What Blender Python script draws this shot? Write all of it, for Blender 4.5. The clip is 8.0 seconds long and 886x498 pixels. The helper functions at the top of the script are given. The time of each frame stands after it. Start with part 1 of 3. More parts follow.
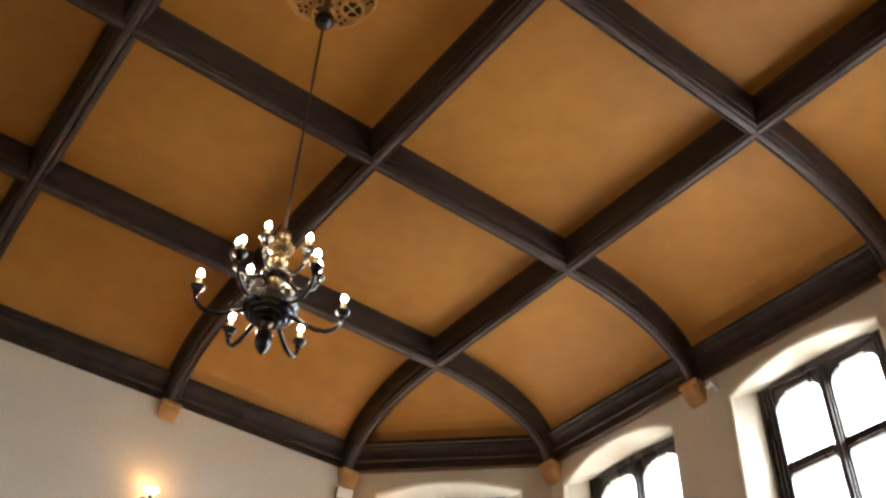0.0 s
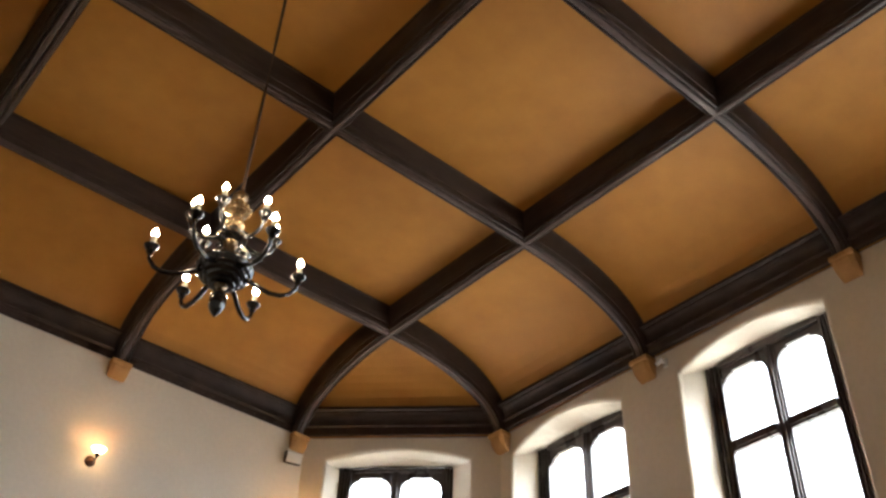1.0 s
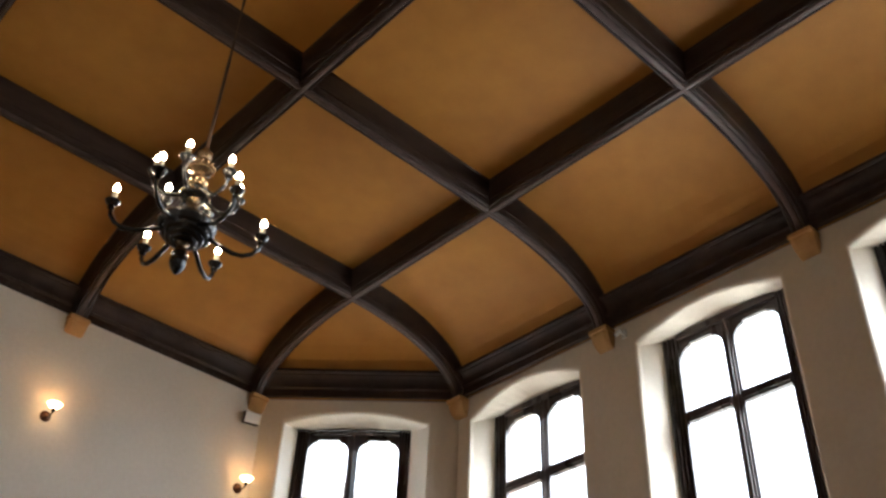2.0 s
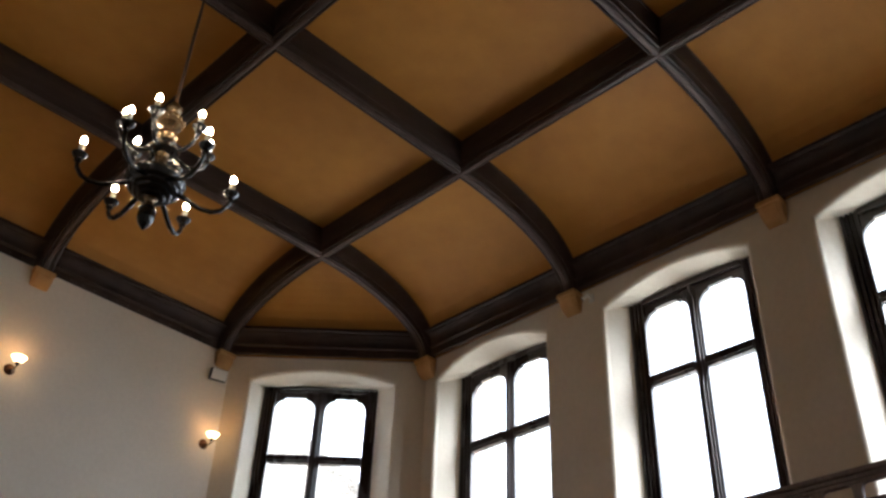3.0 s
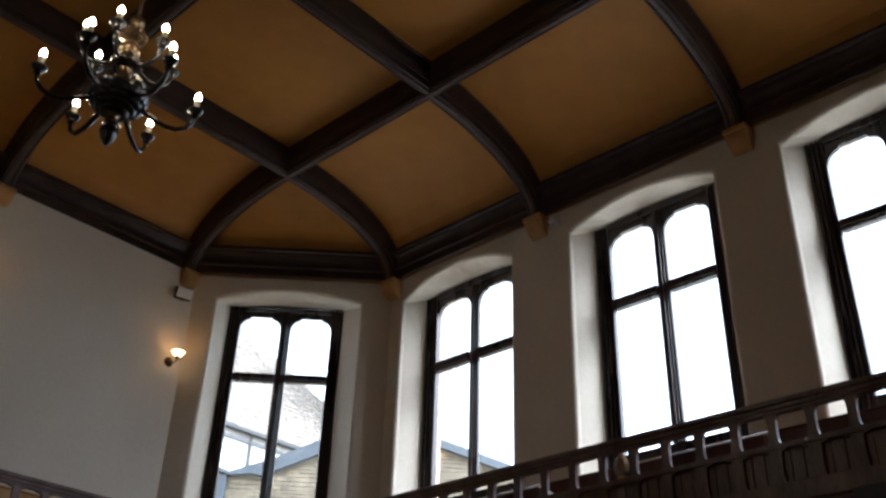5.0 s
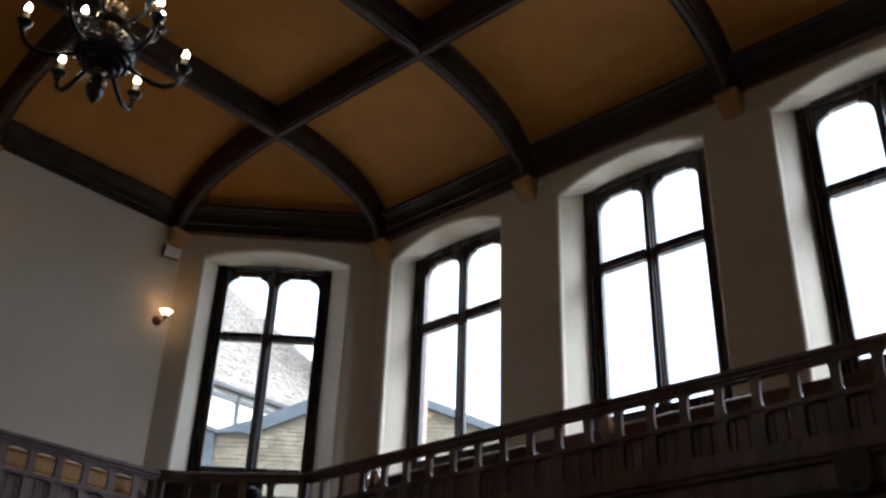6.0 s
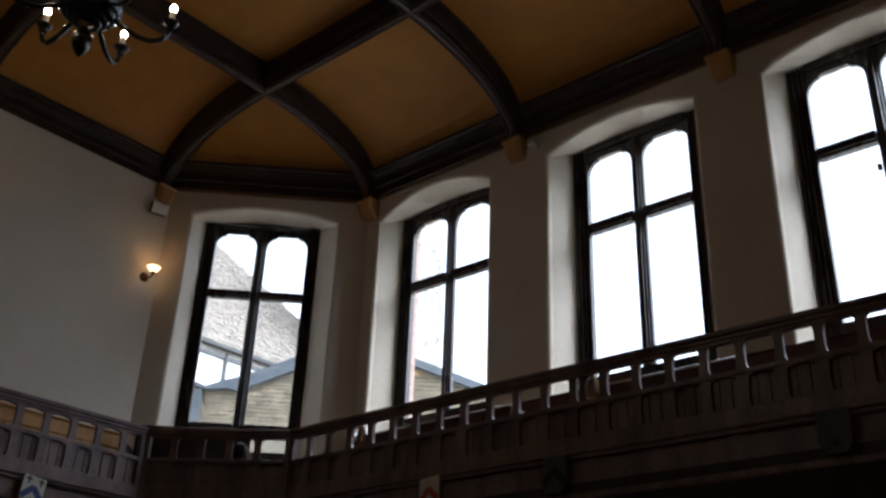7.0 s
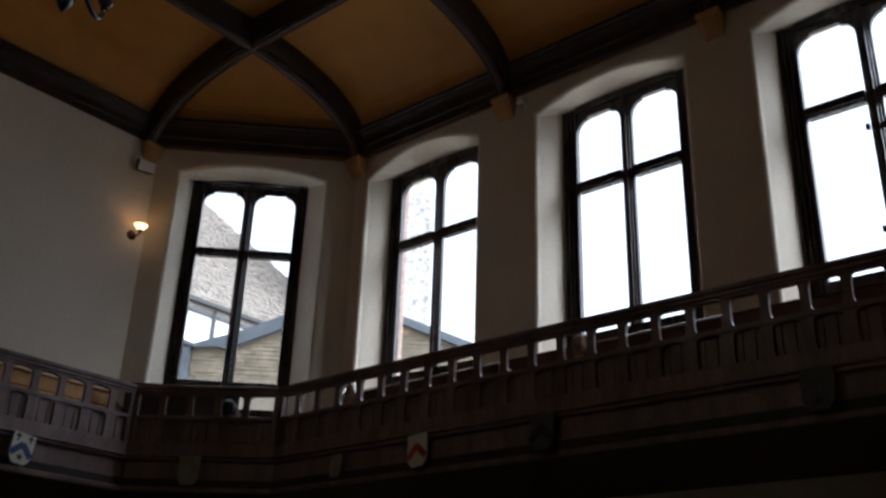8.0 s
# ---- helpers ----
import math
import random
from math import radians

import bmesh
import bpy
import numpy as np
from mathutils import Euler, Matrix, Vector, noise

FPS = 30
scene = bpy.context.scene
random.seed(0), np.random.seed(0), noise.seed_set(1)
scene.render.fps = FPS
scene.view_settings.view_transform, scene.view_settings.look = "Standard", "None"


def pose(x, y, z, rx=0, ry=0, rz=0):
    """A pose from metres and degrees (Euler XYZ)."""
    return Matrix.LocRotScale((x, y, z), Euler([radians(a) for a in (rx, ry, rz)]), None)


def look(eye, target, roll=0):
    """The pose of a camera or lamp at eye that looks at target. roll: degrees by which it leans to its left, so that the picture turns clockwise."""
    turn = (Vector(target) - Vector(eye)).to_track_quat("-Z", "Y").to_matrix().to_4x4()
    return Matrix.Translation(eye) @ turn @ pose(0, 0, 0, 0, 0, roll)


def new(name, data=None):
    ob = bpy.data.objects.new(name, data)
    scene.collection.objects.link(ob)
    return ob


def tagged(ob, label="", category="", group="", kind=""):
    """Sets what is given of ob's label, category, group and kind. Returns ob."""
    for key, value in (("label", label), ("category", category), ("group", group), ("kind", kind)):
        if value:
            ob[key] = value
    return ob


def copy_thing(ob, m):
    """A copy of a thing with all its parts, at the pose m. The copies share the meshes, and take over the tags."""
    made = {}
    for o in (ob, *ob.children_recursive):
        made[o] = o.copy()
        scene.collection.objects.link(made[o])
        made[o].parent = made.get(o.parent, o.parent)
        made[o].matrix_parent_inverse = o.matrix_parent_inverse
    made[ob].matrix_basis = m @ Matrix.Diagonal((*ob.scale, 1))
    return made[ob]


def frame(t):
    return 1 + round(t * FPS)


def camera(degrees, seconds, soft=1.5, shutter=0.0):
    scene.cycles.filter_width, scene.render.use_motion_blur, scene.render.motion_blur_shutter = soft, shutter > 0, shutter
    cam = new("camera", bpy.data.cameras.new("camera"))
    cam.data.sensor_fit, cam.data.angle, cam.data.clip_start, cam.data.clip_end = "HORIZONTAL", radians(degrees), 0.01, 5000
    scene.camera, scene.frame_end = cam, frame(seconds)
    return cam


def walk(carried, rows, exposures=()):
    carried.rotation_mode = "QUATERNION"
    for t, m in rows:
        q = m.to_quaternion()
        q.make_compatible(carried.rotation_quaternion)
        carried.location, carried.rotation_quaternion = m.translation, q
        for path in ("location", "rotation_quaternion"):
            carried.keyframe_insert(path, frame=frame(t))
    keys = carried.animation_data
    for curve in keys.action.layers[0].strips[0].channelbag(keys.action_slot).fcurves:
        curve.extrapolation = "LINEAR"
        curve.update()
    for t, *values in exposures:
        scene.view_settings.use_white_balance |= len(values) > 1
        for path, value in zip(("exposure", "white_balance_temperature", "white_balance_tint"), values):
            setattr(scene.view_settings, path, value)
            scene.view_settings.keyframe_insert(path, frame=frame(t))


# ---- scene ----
cam = camera(49.11, 8.0, soft=2.7)
# The camera stands in one spot and turns.
walk(cam, [
    (0.0, pose(0, 0, 1.6, 131.308, -1.902, -37.161)),
    (0.5, pose(0, 0, 1.6, 130.486, -2.045, -38.815)),
    (1.0, pose(0, 0, 1.6, 129.602, -1.933, -40.450)),
    (1.5, pose(0, 0, 1.6, 128.673, -1.988, -41.923)),
    (3.0, pose(0, 0, 1.6, 125.448, -1.991, -45.396)),
    (3.5, pose(0, 0, 1.6, 124.258, -1.896, -46.160)),
    (4.0, pose(0, 0, 1.6, 123.091, -1.756, -46.670)),
    (5.5, pose(0, 0, 1.6, 119.831, -1.728, -47.945)),
    (6.0, pose(0, 0, 1.6, 118.679, -1.821, -48.379)),
    (6.5, pose(0, 0, 1.6, 117.480, -1.805, -48.726)),
    (7.0, pose(0, 0, 1.6, 116.314, -2.056, -49.264)),
    (7.5, pose(0, 0, 1.6, 115.109, -2.117, -49.690)),
    (8.0, pose(0, 0, 1.6, 113.896, -1.880, -49.944)),
], exposures=[(0.0, 4.39, 6000, 7), (0.5, 4.34, 6000, 7), (1.0, 4.18, 5980, 7), (1.5, 3.97, 5880, 7), (3.0, 3.20, 5650, 7), (3.5, 3.01, 5560, 7), (4.0, 2.81, 5500, 7), (5.5, 2.23, 5400, 7), (6.0, 2.09, 5410, 7), (6.5, 1.97, 5430, 8), (7.0, 1.81, 5450, 8), (7.5, 1.65, 5490, 9), (8.0, 1.55, 5510, 9)])

# ---- light ----
world = bpy.data.worlds.new("overcast_sky")
scene.world = world
world.use_nodes = True
wn = world.node_tree
wn.nodes.clear()
sky = wn.nodes.new("ShaderNodeTexSky")
sky.sky_type, sky.sun_disc = "NISHITA", False
sky.sun_elevation, sky.sun_rotation = radians(46), radians(158)
sky.dust_density, sky.air_density = 4.0, 1.0
grey = wn.nodes.new("ShaderNodeHueSaturation")
grey.inputs["Saturation"].default_value = 0.15
cloud = wn.nodes.new("ShaderNodeMix")
cloud.data_type, cloud.blend_type = "RGBA", "ADD"
cloud.inputs["Factor"].default_value = 1.0
cloud.inputs["B"].default_value = (2.6, 2.6, 2.65, 1)
back = wn.nodes.new("ShaderNodeBackground")
back.inputs["Strength"].default_value = 0.15
out = wn.nodes.new("ShaderNodeOutputWorld")
wn.links.new(sky.outputs[0], grey.inputs["Color"])
wn.links.new(grey.outputs[0], cloud.inputs["A"])
wn.links.new(cloud.outputs["Result"], back.inputs["Color"])
wn.links.new(back.outputs[0], out.inputs["Surface"])
sun = new("sun", bpy.data.lights.new("sun", "SUN"))
sun.data.energy, sun.data.angle, sun.data.color = 1.5, radians(50), (1.0, 0.96, 0.9)
sun.matrix_world = look((7.0, -17.0, 19), (0, 0, 0))


# ---- materials ----
def material(name, dark, light, scale=3.0, rough=0.6, bump=0.15, fine=40.0, metal=0.0, stretch=(1, 1, 1), spec=0.5, vary=0.0, coat=0.0):
    m = bpy.data.materials.new(name)
    m.use_nodes = True
    nt = m.node_tree
    b = nt.nodes["Principled BSDF"]
    geo = nt.nodes.new("ShaderNodeNewGeometry")
    mp = nt.nodes.new("ShaderNodeMapping")
    mp.inputs["Scale"].default_value = stretch
    nt.links.new(geo.outputs["Position"], mp.inputs["Vector"])
    big = nt.nodes.new("ShaderNodeTexNoise")
    big.inputs["Scale"].default_value, big.inputs["Detail"].default_value = scale, 6
    small = nt.nodes.new("ShaderNodeTexNoise")
    small.inputs["Scale"].default_value, small.inputs["Detail"].default_value = fine, 4
    nt.links.new(mp.outputs[0], big.inputs["Vector"])
    nt.links.new(mp.outputs[0], small.inputs["Vector"])
    mix = nt.nodes.new("ShaderNodeMath")
    mix.operation = "MULTIPLY_ADD"
    mix.inputs[1].default_value, mix.inputs[2].default_value = 0.35, 0.0
    nt.links.new(small.outputs["Fac"], mix.inputs[0])
    add = nt.nodes.new("ShaderNodeMath")
    add.operation = "MULTIPLY_ADD"
    add.inputs[1].default_value = 0.65
    nt.links.new(big.outputs["Fac"], add.inputs[0])
    nt.links.new(mix.outputs[0], add.inputs[2])
    ramp = nt.nodes.new("ShaderNodeValToRGB")
    ramp.color_ramp.elements[0].position, ramp.color_ramp.elements[1].position = 0.33, 0.67
    ramp.color_ramp.elements[0].color, ramp.color_ramp.elements[1].color = (*dark, 1), (*light, 1)
    nt.links.new(add.outputs[0], ramp.inputs[0])
    colour = ramp.outputs[0]
    if vary:
        info = nt.nodes.new("ShaderNodeObjectInfo")
        rng = nt.nodes.new("ShaderNodeMapRange")
        rng.inputs["To Min"].default_value, rng.inputs["To Max"].default_value = 1 - vary, 1 + vary
        nt.links.new(info.outputs["Random"], rng.inputs["Value"])
        hsv = nt.nodes.new("ShaderNodeHueSaturation")
        nt.links.new(rng.outputs[0], hsv.inputs["Value"])
        nt.links.new(colour, hsv.inputs["Color"])
        colour = hsv.outputs[0]
    nt.links.new(colour, b.inputs["Base Color"])
    rr = nt.nodes.new("ShaderNodeMapRange")
    rr.inputs["To Min"].default_value, rr.inputs["To Max"].default_value = max(rough - 0.1, 0.02), min(rough + 0.1, 1)
    nt.links.new(big.outputs["Fac"], rr.inputs["Value"])
    nt.links.new(rr.outputs[0], b.inputs["Roughness"])
    b.inputs["Metallic"].default_value = metal
    b.inputs["Specular IOR Level"].default_value = spec
    b.inputs["Coat Weight"].default_value = coat
    if bump:
        bp = nt.nodes.new("ShaderNodeBump")
        bp.inputs["Strength"].default_value, bp.inputs["Distance"].default_value = bump, 0.01
        nt.links.new(add.outputs[0], bp.inputs["Height"])
        nt.links.new(bp.outputs[0], b.inputs["Normal"])
    return m


def glowing(name, colour, strength):
    m = bpy.data.materials.new(name)
    m.use_nodes = True
    b = m.node_tree.nodes["Principled BSDF"]
    b.inputs["Base Color"].default_value = (0.9, 0.85, 0.75, 1)
    b.inputs["Emission Color"].default_value = (*colour, 1)
    b.inputs["Emission Strength"].default_value = strength
    return m


def clear_glass(name):
    m = bpy.data.materials.new(name)
    m.use_nodes = True
    nt = m.node_tree
    nt.nodes.clear()
    o = nt.nodes.new("ShaderNodeOutputMaterial")
    t = nt.nodes.new("ShaderNodeBsdfTransparent")
    t.inputs[0].default_value = (0.95, 0.96, 0.96, 1)
    g = nt.nodes.new("ShaderNodeBsdfGlossy")
    g.inputs["Roughness"].default_value = 0.03
    x = nt.nodes.new("ShaderNodeMixShader")
    x.inputs[0].default_value = 0.06
    nt.links.new(t.outputs[0], x.inputs[1])
    nt.links.new(g.outputs[0], x.inputs[2])
    nt.links.new(x.outputs[0], o.inputs[0])
    return m


OCHRE = material("ochre_plaster", (0.40, 0.158, 0.014), (0.55, 0.243, 0.031), 0.55, 0.62, 0.04, 4)
CREAM = material("cream_plaster", (0.675, 0.600, 0.492), (0.79, 0.712, 0.602), 0.9, 0.75, 0.08, 22)
OAK = material("dark_oak", (0.020, 0.0112, 0.0092), (0.058, 0.033, 0.0265), 4.0, 0.46, 0.3, 60, spec=0.38)
OAKX = material("dark_oak_x", (0.020, 0.0112, 0.0092), (0.058, 0.033, 0.0265), 4.0, 0.46, 0.3, 40, spec=0.38, stretch=(0.12, 1, 1))
OAKY = material("dark_oak_y", (0.020, 0.0112, 0.0092), (0.058, 0.033, 0.0265), 4.0, 0.46, 0.3, 40, spec=0.38, stretch=(1, 0.12, 1))
BEADOAK = material("lighter_oak", (0.045, 0.027, 0.023), (0.115, 0.072, 0.060), 5.0, 0.36, 0.2, 50, spec=0.5)
GALLERY = material("gallery_oak", (0.110, 0.066, 0.062), (0.285, 0.188, 0.174), 6.0, 0.36, 0.25, 70, stretch=(1, 1, 0.25), vary=0.12, coat=0.08)
PINE = material("honey_pine", (0.45, 0.21, 0.05), (0.70, 0.37, 0.11), 5.0, 0.5, 0.15, 40, stretch=(1, 1, 0.15), vary=0.12)
REDWOOD = material("red_panelling", (0.07, 0.022, 0.016), (0.15, 0.055, 0.038), 5.0, 0.45, 0.15, 40, stretch=(1, 1, 0.15), vary=0.12)
STONE = material("ochre_stone", (0.44, 0.22, 0.07), (0.58, 0.33, 0.12), 7, 0.8, 0.4, 60)
FRAME = material("window_oak", (0.022, 0.014, 0.013), (0.055, 0.036, 0.034), 5.0, 0.28, 0.2, 50, stretch=(1, 1, 0.15))
IRON = material("black_bronze", (0.008, 0.0075, 0.009), (0.020, 0.017, 0.017), 9, 0.2, 0.05, 60, metal=0.4, spec=0.8, coat=0.4)
BRONZE = material("brown_bronze", (0.060, 0.026, 0.014), (0.14, 0.066, 0.038), 14, 0.35, 0.05, 60, metal=0.6)
BRASS = material("antique_brass", (0.10, 0.065, 0.036), (0.24, 0.165, 0.095), 12, 0.22, 0.05, 60, metal=0.9)
SLEEVE = material("ivory_sleeve", (0.70, 0.62, 0.45), (0.80, 0.72, 0.55), 15, 0.5, 0.05)
GILT = material("gilt_plaster", (0.42, 0.18, 0.035), (0.66, 0.34, 0.085), 16, 0.5, 0.3, 60)
FLOORWOOD = material("floor_oak", (0.24, 0.15, 0.08), (0.38, 0.25, 0.14), 3, 0.4, 0.15, 30, stretch=(1, 0.1, 1), vary=0.2)
WHITE = material("white_enamel", (0.72, 0.72, 0.70), (0.8, 0.8, 0.78), 6, 0.4, 0.02)
SLATE = material("stone_slate", (0.20, 0.19, 0.18), (0.40, 0.37, 0.33), 5, 0.85, 0.4, 30, vary=0.3)
RENDER = material("white_render", (0.80, 0.80, 0.78), (0.88, 0.88, 0.86), 2, 0.85, 0.15, 30)
LEAD = material("lead_coping", (0.062, 0.074, 0.090), (0.105, 0.118, 0.138), 3, 0.6, 0.2, 20)
RUBBLE = material("yellow_stone", (0.13, 0.108, 0.078), (0.27, 0.23, 0.17), 4.0, 0.9, 0.3, 30, vary=0.14)
BRICK = material("red_brick", (0.25, 0.168, 0.135), (0.42, 0.305, 0.255), 7, 0.85, 0.3, 40, stretch=(1, 1, 3))
MORTAR = material("mortar", (0.15, 0.13, 0.10), (0.21, 0.185, 0.145), 6, 0.9, 0.3, 50)
BLUE = material("heraldic_blue", (0.025, 0.055, 0.22), (0.06, 0.11, 0.34), 9, 0.5, 0.05)
RED = material("heraldic_red", (0.35, 0.03, 0.02), (0.5, 0.06, 0.04), 9, 0.5, 0.05)
BLACK = material("black_paint", (0.01, 0.01, 0.01), (0.02, 0.02, 0.02), 9, 0.5, 0.05)
PALE = material("ivory_paint", (0.66, 0.64, 0.56), (0.78, 0.76, 0.68), 9, 0.55, 0.05)
POLISH = material("polished_pine", (0.20, 0.11, 0.055), (0.38, 0.24, 0.13), 6, 0.12, 0.05, 40, coat=0.8)
# pale tone stands in for window light glinting on the pew rails
GLINTWOOD = material("rail_glint_pine", (0.46, 0.37, 0.27), (0.66, 0.56, 0.44), 6, 0.2, 0.05, 50, coat=0.5)
DARKOAK = material("polished_dark_oak", (0.010, 0.007, 0.006), (0.022, 0.015, 0.012), 6, 0.45, 0.1, 50, spec=0.25)
OLIVE = material("faded_olive", (0.20, 0.20, 0.13), (0.34, 0.33, 0.24), 9, 0.55, 0.05)
DIM = material("dark_grey_paint", (0.05, 0.05, 0.055), (0.09, 0.09, 0.095), 9, 0.55, 0.05)
GRAVEL = material("pale_gravel", (0.36, 0.34, 0.30), (0.50, 0.48, 0.43), 0.5, 0.95, 0.3, 12)
SLATES = material("stone_slates", (0.135, 0.115, 0.094), (0.31, 0.268, 0.225), 5.0, 0.9, 0.45, 22)
LICHEN = material("lichen_stone", (0.14, 0.13, 0.12), (0.80, 0.78, 0.76), 8, 0.9, 0.4, 24)
CORD = material("brown_cord", (0.045, 0.022, 0.010), (0.09, 0.045, 0.02), 30, 0.7, 0.3, 90)
BULB = glowing("lit_bulb", (1.0, 0.78, 0.50), 17.0)
LAMPBULB = glowing("lit_lamp_bulb", (1.0, 0.42, 0.11), 4.7)
SHADE = glowing("lit_shade", (1.0, 0.58, 0.24), 1.1)
GLASS = clear_glass("window_glass")


# ---- mesh helpers ----
def link(name, bm, mat, parent=None, label="", m=None, smooth=False):
    bmesh.ops.recalc_face_normals(bm, faces=bm.faces)
    me = bpy.data.meshes.new(name)
    bm.to_mesh(me)
    bm.free()
    me.materials.append(mat)
    if smooth:
        for p in me.polygons:
            p.use_smooth = True
        me.set_sharp_from_angle(angle=radians(38))
    ob = new(name, me)
    if parent:
        ob.parent = parent
    if m is not None:
        ob.matrix_basis = m
    if label:
        ob["label"] = label
    return ob


def part(name, bm, mat, parent, label="", m=None, smooth=False):
    return link(name, bm, mat, parent, label, m, smooth)


def share(name, mesh, parent, m, label=""):
    ob = new(name, mesh)
    ob.parent = parent
    ob.matrix_basis = m
    if label:
        ob["label"] = label
    return ob


def box(bm, x0, x1, y0, y1, z0, z1, bevel=0.0):
    """Adds a box, with its edges bevelled where asked."""
    made = bmesh.ops.create_cube(bm, size=1)["verts"]
    for q in made:
        q.co = Vector((x0 + (q.co.x + 0.5) * (x1 - x0), y0 + (q.co.y + 0.5) * (y1 - y0), z0 + (q.co.z + 0.5) * (z1 - z0)))
    if bevel:
        edges = list({e for q in made for e in q.link_edges})
        bmesh.ops.bevel(bm, geom=edges, offset=bevel, segments=2, profile=0.5, affect="EDGES")
    return bm


def boxed(x0, x1, y0, y1, z0, z1, bevel=0.0):
    return box(bmesh.new(), x0, x1, y0, y1, z0, z1, bevel)


def lathe(bm, profile, n=20, at=(0, 0, 0)):
    """Turns a profile of (radius, z) about the z axis."""
    rings = []
    for r, z in profile:
        rings.append([bm.verts.new((at[0] + r * math.cos(2 * math.pi * k / n), at[1] + r * math.sin(2 * math.pi * k / n), at[2] + z)) for k in range(n)])
    for a, b in zip(rings, rings[1:]):
        for k in range(n):
            bm.faces.new((a[k], a[(k + 1) % n], b[(k + 1) % n], b[k]))
    bm.faces.new(list(reversed(rings[0])))
    bm.faces.new(rings[-1])
    return bm


def tube(bm, pts, radius, n=8):
    """A round bar along points; radius is one number or one for each point."""
    pts = [Vector(p) for p in pts]
    rad = radius if isinstance(radius, (list, tuple)) else [radius] * len(pts)
    rings = []
    for i, p in enumerate(pts):
        d = (pts[min(i + 1, len(pts) - 1)] - pts[max(i - 1, 0)]).normalized()
        side = d.cross(Vector((0, 0, 1)))
        side = side.normalized() if side.length > 1e-3 else Vector((1, 0, 0))
        up = side.cross(d).normalized()
        rings.append([bm.verts.new(p + rad[i] * (math.cos(2 * math.pi * k / n) * side + math.sin(2 * math.pi * k / n) * up)) for k in range(n)])
    for a, b in zip(rings, rings[1:]):
        for k in range(n):
            bm.faces.new((a[k], a[(k + 1) % n], b[(k + 1) % n], b[k]))
    bm.faces.new(list(reversed(rings[0])))
    bm.faces.new(rings[-1])
    return bm


def slab(bm, outline, y0, y1):
    """Extrudes an outline of (x, z) from y0 to y1."""
    a = [bm.verts.new((x, y0, z)) for x, z in outline]
    b = [bm.verts.new((x, y1, z)) for x, z in outline]
    bm.faces.new(a)
    bm.faces.new(list(reversed(b)))
    n = len(a)
    for k in range(n):
        bm.faces.new((a[k], b[k], b[(k + 1) % n], a[(k + 1) % n]))
    return bm


def sweep(bm, rows):
    """Skins rows of points, each an open section, and closes both ends."""
    vs = [[bm.verts.new(p) for p in r] for r in rows]
    for a, b in zip(vs, vs[1:]):
        for k in range(len(a)):
            j = (k + 1) % len(a)
            bm.faces.new((a[k], a[j], b[j], b[k]))
    bm.faces.new(vs[0])
    bm.faces.new(list(reversed(vs[-1])))
    return bm


# ---- plan ----
XE, YN, XW, YS = 7.2, 9.444, -5.9, -5.99        # wall lines under the cornice
YF = 9.364                                       # face of the north wall
CH = 1.777                                       # leg of the corner splay
XS = [-4.107, -1.732, 0.644, 3.019, 5.396]       # ceiling beams
YB = [-4.19, -1.80, 0.60, 2.985, 5.381, 7.609]
ZB, ZP, ZC, ZTOP = 7.957, 8.255, 7.343, 8.75       # beam soffit, panel, wall plate, wall top
R2 = math.sqrt(0.5)
EAST = Matrix(((0, 1, 0, XE), (-1, 0, 0, 0), (0, 0, 1, 0), (0, 0, 0, 1)))          # x along the wall, y out through it
NORTH = Matrix(((1, 0, 0, 0), (0, 1, 0, YF), (0, 0, 1, 0), (0, 0, 0, 1)))
SPLAY = Matrix(((R2, R2, 0, XE - CH), (-R2, R2, 0, YN), (0, 0, 1, 0), (0, 0, 0, 1)))
SPLAYL = CH / R2
THICK, REV = 0.61, 0.30
HALF_OUT, HALF_IN, HALF_CORNER, HEAD, HEAD_CORNER, SILL, SILL_LOW = 0.845, 0.735, 0.70, 7.185, 7.13, 4.405, 4.20


def arch(half, spring, crown, n=14):
    return [(-half + 2 * half * k / n, spring + (crown - spring) * (1 - (2 * k / n - 1) ** 2)) for k in range(n + 1)]


